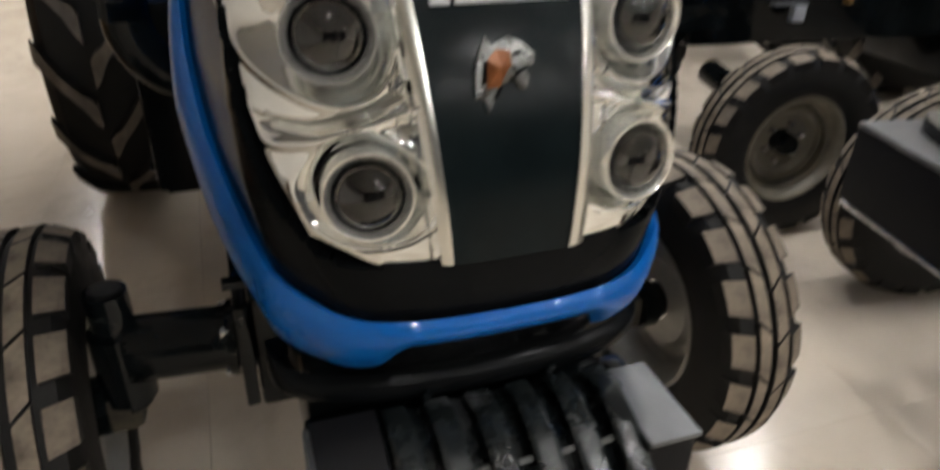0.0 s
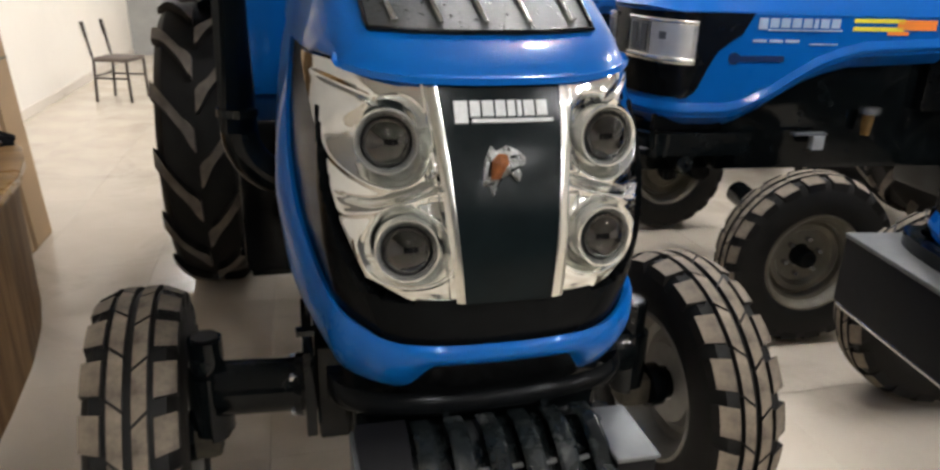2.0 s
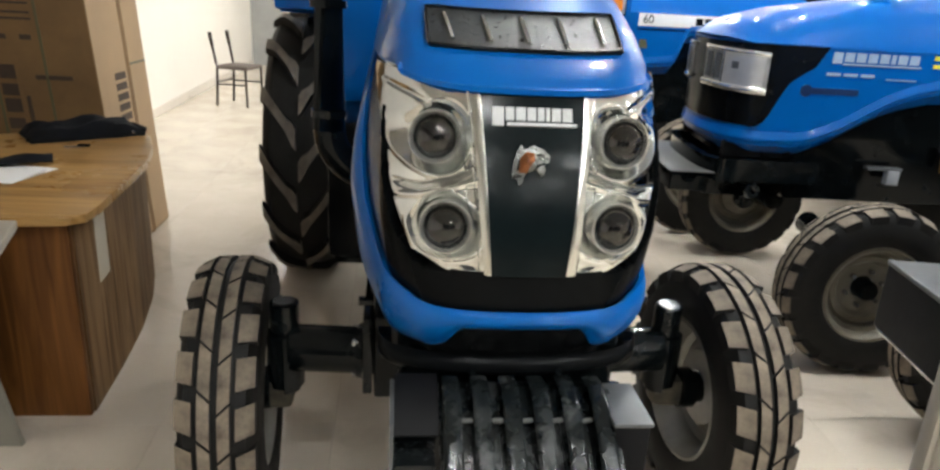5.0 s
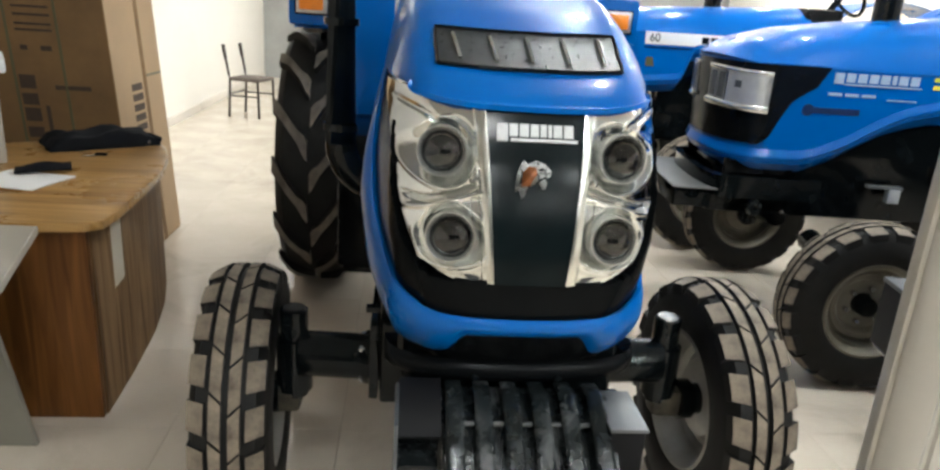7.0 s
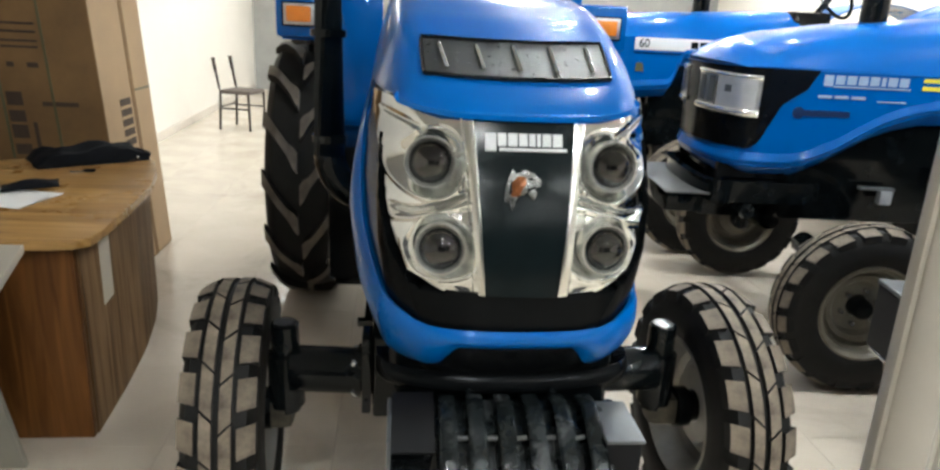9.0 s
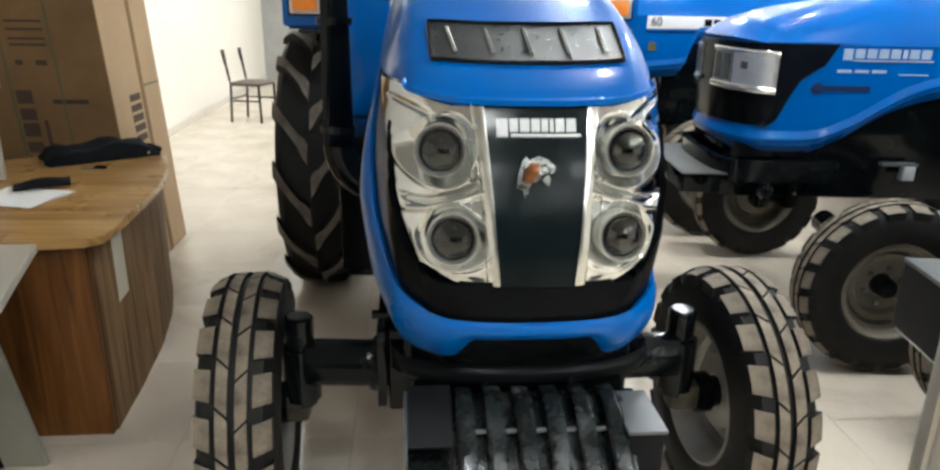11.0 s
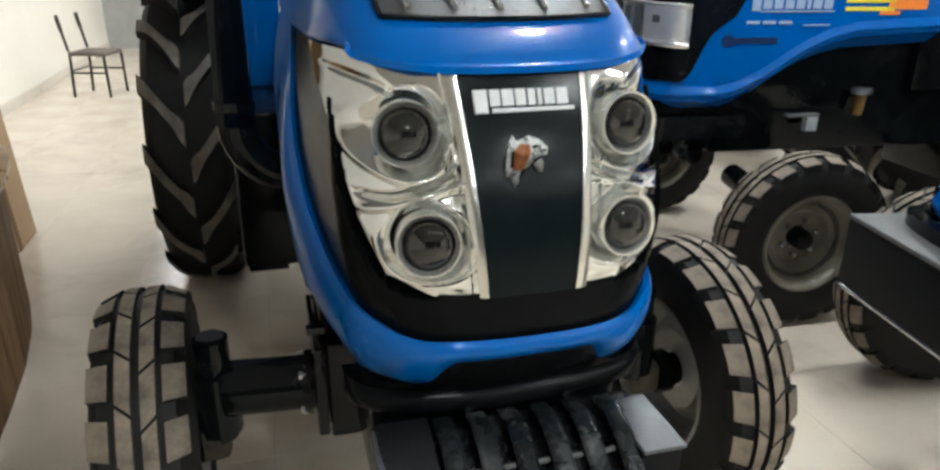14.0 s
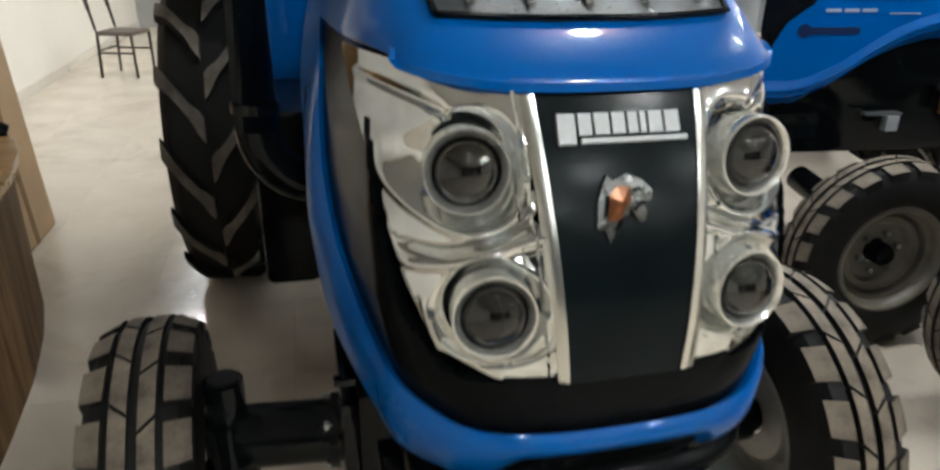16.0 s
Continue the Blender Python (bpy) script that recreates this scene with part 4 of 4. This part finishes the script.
        fr, fz = (0.93, 0.72) if strip else (0.80, 0.675)

        def fen(u, v):
            a = radians(128 - 110 * u)
            return Vector((s * (0.44 + 0.44 * v), 2.60 + fr * math.cos(a), fz + fr * math.sin(a)))
        part("fender", sheet(bmesh.new(), fen, 28, 4, 0.008), BLUE, t, "blue rear fender")
        # engine fittings under the hood
        part("filter_bowl", cyl(bmesh.new(), (s * 0.30, 1.16, 0.80), (s * 0.30, 1.16, 0.90), 0.022, 0.029), EMBERG, t, "amber glass filter bowl")
        part("filter_cap", cyl(bmesh.new(), (s * 0.30, 1.16, 0.90), (s * 0.30, 1.16, 0.925), 0.047), STEEL, t, "bright metal filter cap")
        part("bracket_tab", box(bmesh.new(), (s * 0.30 - 0.02, 0.79, 0.80), (s * 0.30 + 0.02, 0.955, 0.812), 0.003), GREYD, t)
        part("bracket_foot", box(bmesh.new(), (s * 0.31 - 0.02, 0.885, 0.735), (s * 0.31 + 0.02, 0.94, 0.80), 0.003), GREYP, t)
    part("engine", box(bmesh.new(), (-0.24, 0.45, 0.62), (0.24, 1.9, 1.3), 0.03), BLACKM, t, "dark engine block")
    part("bolster", box(bmesh.new(), (-0.15, 0.1, 0.60), (0.15, 1.0, 0.86), 0.02), BLACKM, t, "black cast front bolster")
    part("gearbox", box(bmesh.new(), (-0.3, 1.85, 0.4), (0.3, 2.9, 0.95), 0.03), BLACKM, t)
    part("dashboard", box(bmesh.new(), (-0.3, 1.42, 0.9), (0.3, 1.7, 1.55), 0.03), BLACKP, t)
    part("steering_column", cyl(bmesh.new(), (0, 1.65, 1.4), (0, 1.85, 1.68), 0.025), BLACKM, t)
    bm = bmesh.new()
    lathe(bm, [(0.19 + 0.014 * math.cos(a), 0.014 * math.sin(a)) for a in [k * math.pi / 4 for k in range(8)]], pose(0, 1.86, 1.69) @ Matrix.Rotation(radians(-60), 4, "X") @ Matrix.Rotation(radians(90), 4, "Y"), 36, closed=True)
    part("steering_wheel", bm, BLACKP, t, "black steering wheel rim")
    part("exhaust_pipe", cyl(bmesh.new(), (0.0, 0.86, 1.45), (0.0, 0.86, 2.3), 0.062), BLACKM, t, "black vertical exhaust")
    part("seat", box(bmesh.new(), (-0.24, 2.3, 1.0), (0.24, 2.75, 1.12), 0.04), BLACKP, t, "black seat")
    part("rear_axle", cyl(bmesh.new(), (-0.8, 2.60, 0.675), (0.8, 2.60, 0.675), 0.09), BLACKM, t)

    def bar(u, v):
        x = (u * 2 - 1)
        k = abs(x)
        if k < 0.6:
            px, py = 0.375 * math.sin(k / 0.6 * math.pi / 2) ** 0.8, 0.01 + 0.10 * (1 - math.cos(k / 0.6 * math.pi / 2) ** 0.8)
        else:
            px, py = 0.375, 0.11 + (k - 0.6) / 0.4 * 0.43
        return Vector((px * (1 if x > 0 else -1), py, 0.728 + 0.100 * v))
    part("bumper_bar", sheet(bmesh.new(), bar, 40, 6, 0.04), BLACKM, t, "wrap-round black steel bumper")
    for s in (-1, 1):
        eye = Matrix.Translation((s * 0.365, 0.25, 0.685)) @ Matrix.Rotation(radians(12), 4, "Z")
        part("towing_eye", lathe(bmesh.new(), [(0.016, -0.012), (0.034, -0.012), (0.037, 0.0), (0.034, 0.012), (0.016, 0.012)], eye, 24, closed=True), DUSTM, t, "black cast towing eye under the bumper")
    if not plate:
        part("carrier", box(bmesh.new(), (-0.32, -0.12, 0.66), (0.32, 0.06, 0.757), 0.008), BLACKM, t, "black weight carrier")
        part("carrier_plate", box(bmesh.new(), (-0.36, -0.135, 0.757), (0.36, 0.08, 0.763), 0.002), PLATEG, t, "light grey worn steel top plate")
    if strip:
        for s in (-1, 1):
            a, b = sorted((s * (W2 + 0.001), s * (W2 + 0.006)))
            part("panel_gap", box(bmesh.new(), (a - 0.001, 0.27, 1.238), (b - 0.002, 1.42, 1.246), 0.0), BLACKP, t, "dark gap between hood and side panel", smooth=False)
            part("side_mark", prism(bmesh.new(), [(0.0, 0.0), (0.06, 0.0), (0.045, 0.055), (0.0, 0.055)], 0.003, Matrix.Translation((b if s > 0 else a, 0.29, 1.125)) @ Matrix.Rotation(radians(90), 4, "Z") @ Matrix.Rotation(radians(90), 4, "X")), STRAP, t, "dark green mark on the side panel", smooth=False)
            st = part("name_strip", box(bmesh.new(), (a, 0.27, 1.262), (b, 1.42, 1.34), 0.001), WHITED, t, "white name strip")
            for k in range(4):
                part("block", box(bmesh.new(), (a - 0.002, 0.665 + 0.062 * k, 1.28), (b + 0.002, 0.715 + 0.062 * k, 1.323)), BLACKP, st, smooth=False)
            cu = bpy.data.curves.new("number", "FONT")
            cu.body, cu.size, cu.extrude, cu.align_x, cu.align_y = "60", 0.075, 0.001, "CENTER", "CENTER"
            cu.offset = 0.0006
            tx = new("number", cu)
            tx.data.materials.append(BLACKP)
            tx.parent = st
            tx.matrix_local = Matrix.Translation((s * (W2 + 0.008), 0.335, 1.302)) @ Matrix.Rotation(radians(90 * s), 4, "Z") @ Matrix.Rotation(radians(90), 4, "X")
    if plate:
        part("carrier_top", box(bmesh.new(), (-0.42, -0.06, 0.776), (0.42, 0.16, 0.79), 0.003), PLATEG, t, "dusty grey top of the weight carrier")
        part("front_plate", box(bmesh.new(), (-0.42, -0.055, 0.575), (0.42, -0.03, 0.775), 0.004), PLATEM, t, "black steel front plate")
        for s in (-1, 1):
            part("carrier_side", box(bmesh.new(), (s * 0.40 - 0.012, -0.03, 0.58), (s * 0.40 + 0.012, 0.3, 0.775), 0.003), BLACKP, t)
        part("hitch_rod", cyl(bmesh.new(), (-0.43, -0.03, 0.556), (0.45, -0.03, 0.562), 0.008), STEEL, t, "pale steel rod")
    return t


def facing(x, y, turn):
    return Matrix.Translation((x, y, 0)) @ Matrix.Rotation(radians(-90 - turn), 4, "Z")


side_tractor("tractor", "blue tractor with wrap-round headlamp and yellow-orange side decal", facing(1.513, 2.20, 5))
side_tractor("tractor", "blue tractor with black front weight carrier", facing(1.565, 0.225, 10), plate=True)
side_tractor("tractor", "older blue tractor with a white name strip", facing(1.43, 4.03, 0) @ Matrix.Diagonal((1, 1, 1.05, 1)), strip=True)


# ---- desk, cartons, chair, post ----
def desk():
    t = thing("desk", "office desk with curved light wood top and dark wood end panel", "desk", pose(0, 0, 0))
    poly = [(-1.95, 0.97), (-1.172, 0.985), (-0.93, 1.01), (-0.885, 1.05), (-0.88, 1.15), (-0.895, 1.42), (-0.925, 1.77), (-0.985, 2.05), (-1.06, 2.27), (-1.16, 2.42), (-1.3, 2.45), (-1.95, 2.1)]
    part("desktop", prism(bmesh.new(), poly, 0.03, pose(0, 0, 0.72), 0.005), DESKTOP, t, "light brown wood-grain top")
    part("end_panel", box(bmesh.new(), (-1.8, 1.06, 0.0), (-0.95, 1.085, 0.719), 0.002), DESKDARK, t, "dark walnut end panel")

    def front(u, v):
        y = 1.09 + 1.28 * u
        return Vector((lerp(y, [(1.09, -0.945), (1.42, -0.965), (1.77, -1.0), (2.1, -1.06), (2.37, -1.135)]), y, 0.719 * v))
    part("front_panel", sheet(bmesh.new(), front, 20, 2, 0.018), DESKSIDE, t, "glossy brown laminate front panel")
    part("paper_patch", sheet(bmesh.new(), lambda u, v: Vector((lerp(1.27 + 0.16 * u, [(1.09, -0.945), (1.42, -0.965), (1.77, -1.0)]) + 0.003, 1.27 + 0.12 * u, 0.42 + 0.29 * v)), 4, 2, 0.001), PAPERB, t, "pale paper patch on the panel")
    return t


desk()


def carton(name, label, corner, ang, w, d, h, mats):
    t = thing(name, label, "box", pose(corner[0], corner[1], 0, 0, 0, ang))
    part("carton_body", box(bmesh.new(), (-w, 0, 0.0), (0, d, h), 0.006), mats, t)
    return t


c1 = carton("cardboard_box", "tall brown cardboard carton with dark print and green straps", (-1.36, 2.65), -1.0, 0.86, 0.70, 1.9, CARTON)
for v in c1.children[0].data.vertices:
    v.co.x -= 0.065 * v.co.z


def on_front(name, x0, x1, z0, z1, mat, th=0.002):
    bm = box(bmesh.new(), (x0, -th, z0), (x1, 0.0, z1))
    for v in bm.verts:
        v.co.x -= 0.065 * v.co.z
    part(name, bm, mat, c1, smooth=False)


def on_side(name, y0, y1, z0, z1, mat, th=0.002):
    bm = box(bmesh.new(), (0.0, y0, z0), (th, y1, z1))
    for v in bm.verts:
        v.co.x -= 0.065 * v.co.z
    part(name, bm, mat, c1, smooth=False)


# brighter light on the side face, put into a paler cardboard colour
on_side("pale_panel", 0.005, 0.70, 0.01, 1.89, CARTON_LIT, 0.0015)
for x in (-0.50, -0.25):
    on_front("strap", x, x + 0.014, 0.0, 1.9, STRAP)
for k, hgt in enumerate((0.055, 0.07, 0.06, 0.07)):
    on_front("print_bar", -0.475, -0.395, 0.69 + 0.085 * k, 0.69 + 0.085 * k + hgt, PRINT)
on_front("print_bar", -0.365, -0.345, 0.70, 0.86, PRINT)
on_front("print_bar", -0.30, -0.12, 0.945, 0.968, PRINT)
on_front("print_bar", -0.44, -0.405, 1.14, 1.165, PRINT)
on_front("print_bar", -0.34, -0.285, 1.14, 1.165, PRINT)
for z in (1.235, 1.265, 1.31, 1.35):
    on_front("print_bar", -0.45, -0.27, z, z + 0.012, PRINT)
for k in range(5):
    on_side("print_bar", 0.22, 0.37, 0.70 + 0.056 * k, 0.738 + 0.056 * k, PRINT, 0.003)
on_side("tape", 0.40, 0.45, 0.0, 1.89, CARTON, 0.003)
on_side("strap", 0.46, 0.70, 0.985, 0.998, STRAP, 0.0035)


def soft_bag():
    t = thing("bag", "black fabric laptop bag lying flat on the desk", "bag", pose(-1.365, 2.27, 0.75, 0, 0, 34))
    bm = bmesh.new()
    bmesh.ops.create_cube(bm, size=1)
    bmesh.ops.subdivide_edges(bm, edges=bm.edges, cuts=14, use_grid_fill=True)
    for v in bm.verts:
        x, y, z = v.co.x * 2, v.co.y * 2, v.co.z + 0.5
        r = max(0.0, 1 - abs(x) ** 4) ** 0.5 * max(0.0, 1 - abs(y) ** 4) ** 0.5
        h = 0.012 + 0.075 * r * (0.75 + 0.5 * noise.noise((x * 1.6, y * 1.6, 3.0))) + 0.008 * noise.noise((x * 6, y * 6, 1.0))
        v.co = Vector((x * 0.24 + 0.012 * noise.noise((y * 3, 0, 5)), y * 0.13 + 0.012 * noise.noise((x * 3, 2, 5)), max(0.0, z * h)))
    part("body", bm, BAGM, t, "crumpled black fabric")
    part("strap", tube(bmesh.new(), [(0.2, -0.06, 0.03), (0.25, -0.09, 0.018), (0.27, -0.02, 0.012), (0.24, 0.07, 0.02)], 0.011, 8), BAGM, t, "black carrying strap")
    part("buckle", ball(bmesh.new(), (0.19, -0.12, 0.018), 0.009), STEEL, t, "small shiny buckle")
    return t


soft_bag()


def white_printer():
    t = thing("printer", "off-white plastic office printer with an overhanging lid", "printer", Matrix.Translation((-1.55, 1.79, 0.7502)) @ Matrix.Rotation(radians(28), 4, "Z"))
    part("body", box(bmesh.new(), (-0.40, 0.0, 0.0), (0.0, 0.34, 0.37), 0.012), WHITEL, t, "off-white plastic body")
    part("lid", box(bmesh.new(), (-0.41, -0.03, 0.372), (0.035, 0.35, 0.43), 0.014), PAPER, t, "white overhanging lid")
    part("feet", box(bmesh.new(), (-0.38, 0.02, -0.0001), (-0.02, 0.32, 0.01)), BLACKP, t, smooth=False)
    return t


white_printer()


def papers():
    t = thing("papers", "loose white paper sheets on the desk", "paper", pose(-1.36, 1.53, 0.7503, 0, 0, -14))
    part("lower_sheet", box(bmesh.new(), (-0.16, -0.12, 0.0), (0.13, 0.12, 0.002)), PAPER, t, smooth=False)
    part("upper_sheet", sheet(bmesh.new(), lambda u, v: Vector((-0.13 + 0.27 * u, -0.13 + 0.2 * v, 0.0035 + 0.012 * u * u * v)), 10, 8, 0.0008), PAPER, t, "curled white sheet")
    return t


papers()


def wallet():
    t = thing("wallet", "soft black wallet lying open on the papers", "wallet", pose(-1.345, 1.655, 0.7665, 0, 0, 24))
    bm = sheet(bmesh.new(), lambda u, v: Vector((-0.10 + 0.2 * u, (-0.05 + 0.1 * v) * (1 - 0.35 * u), 0.004 + 0.022 * math.sin(math.pi * u) * math.sin(math.pi * v) + 0.016 * u * v)), 16, 10, 0.008)
    part("cover", bm, BAGM, t, "creased black cover")
    return t


wallet()
ky = thing("keys", "small bunch of keys on the desk", "keys", pose(-1.31, 2.0, 0.7503))
part("key", box(bmesh.new(), (-0.03, -0.008, 0.0), (0.03, 0.008, 0.004), 0.001), STEEL, ky)
part("fob", box(bmesh.new(), (0.02, 0.006, 0.0), (0.07, 0.03, 0.012), 0.004), BLACKP, ky, "dark key fob")


def counter():
    t = thing("white_table", "white laminate table with a tapered end panel", "table", pose(0, 0, 0))
    part("tabletop", prism(bmesh.new(), [(-2.1, 0.915), (-1.025, 0.915), (-0.90, 0.46), (-0.86, 0.2), (-2.1, 0.2)], 0.028, pose(0, 0, 0.742), 0.004), WHITEL, t, "white laminate top")
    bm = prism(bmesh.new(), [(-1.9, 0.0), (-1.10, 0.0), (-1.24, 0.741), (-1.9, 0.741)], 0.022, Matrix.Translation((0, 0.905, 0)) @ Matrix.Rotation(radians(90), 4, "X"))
    # the panel's shade is in its colour, darker than the white top
    part("end_panel", bm, PANEL_SHADE, t, "tapered white laminate panel, shade put into its grey", smooth=False)
    part("edge_strip", prism(bmesh.new(), [(-1.25, 0.0), (-1.235, 0.0), (-1.36, 0.741), (-1.375, 0.741)], 0.004, Matrix.Translation((0, 0.882, 0)) @ Matrix.Rotation(radians(90), 4, "X")), BLACKP, t, "black edge strip", smooth=False)
    part("rear_panel", box(bmesh.new(), (-1.9, 0.22, 0.0), (-1.3, 0.24, 0.741)), WHITEL, t, smooth=False)
    return t


counter()


def chair(m):
    t = thing("chair", "dark metal cafe chair with a brown seat by the wall", "chair", m)
    part("seat", box(bmesh.new(), (-0.21, -0.2, 0.435), (0.21, 0.2, 0.48), 0.016), CHAIRS, t, "brown padded seat")
    for x, y in ((-0.21, -0.18), (0.21, -0.18)):
        part("leg", tube(bmesh.new(), [(x, y * 1.12, 0), (x, y, 0.44), (x, y - 0.01, 0.5), (x, y - 0.07, 0.84)], 0.016, 8), CHAIRM, t)
        part("backrest_pad", tube(bmesh.new(), [(x, y - 0.046, 0.70), (x, y - 0.065, 0.80), (x, y - 0.072, 0.86)], 0.022, 8), CHAIRM, t)
    for x, y in ((-0.21, 0.18), (0.21, 0.18)):
        part("leg", tube(bmesh.new(), [(x, y * 1.05, 0), (x, y, 0.44)], 0.016, 8), CHAIRM, t)
        part("stretcher", cyl(bmesh.new(), (x, -0.185, 0.26), (x, 0.185, 0.26), 0.011, n=8), CHAIRM, t)
    part("stretcher", cyl(bmesh.new(), (-0.21, -0.19, 0.28), (0.21, -0.19, 0.28), 0.011, n=8), CHAIRM, t)
    return t


chair(pose(-1.81, 7.96, 0, 0, 0, -105))


def post():
    t = thing("post", "round satin aluminium post", "post", pose(0.466, -0.897, 0))
    bm = bmesh.new()
    ring = []
    for k in range(96):
        a = 2 * math.pi * k / 96
        r = 0.032 - (0.0022 if k % 16 in (0, 1) else 0.0)
        ring.append((r * math.cos(a), r * math.sin(a)))
    part("shaft", prism(bm, ring, CEIL), ALU, t, "fluted aluminium shaft")
    part("foot_plate", cyl(bmesh.new(), (0, 0, 0), (0, 0, 0.008), 0.07, n=28), ALU, t)
    return t


post()


# ---- floor tiles ----
bm = box(bmesh.new(), (-0.2994, -0.2994, -0.012), (0.2994, 0.2994, 0.0))
bmesh.ops.recalc_face_normals(bm, faces=bm.faces)
TILE = bpy.data.meshes.new("tile")
bm.to_mesh(TILE)
bm.free()
TILE.materials.append(FLOORM)
far = []
for i in range(14):
    for j in range(34):
        x, y = -2.2 + 0.6 * i, -7.7 + 0.6 * j
        if -1.5 < y < 10.5 and x < 5.2:
            ob = new("tile", TILE)
            ob.location = (x, y, 0)
            ob.parent = floor
        else:
            far.append((x, y))
bm = bmesh.new()
for x, y in far:
    box(bm, (x - 0.2994, y - 0.2994, -0.012), (x + 0.2994, y + 0.2994, 0.0))
tagged(part("far_tiles", bm, FLOORM, floor, smooth=False), kind="stuff")
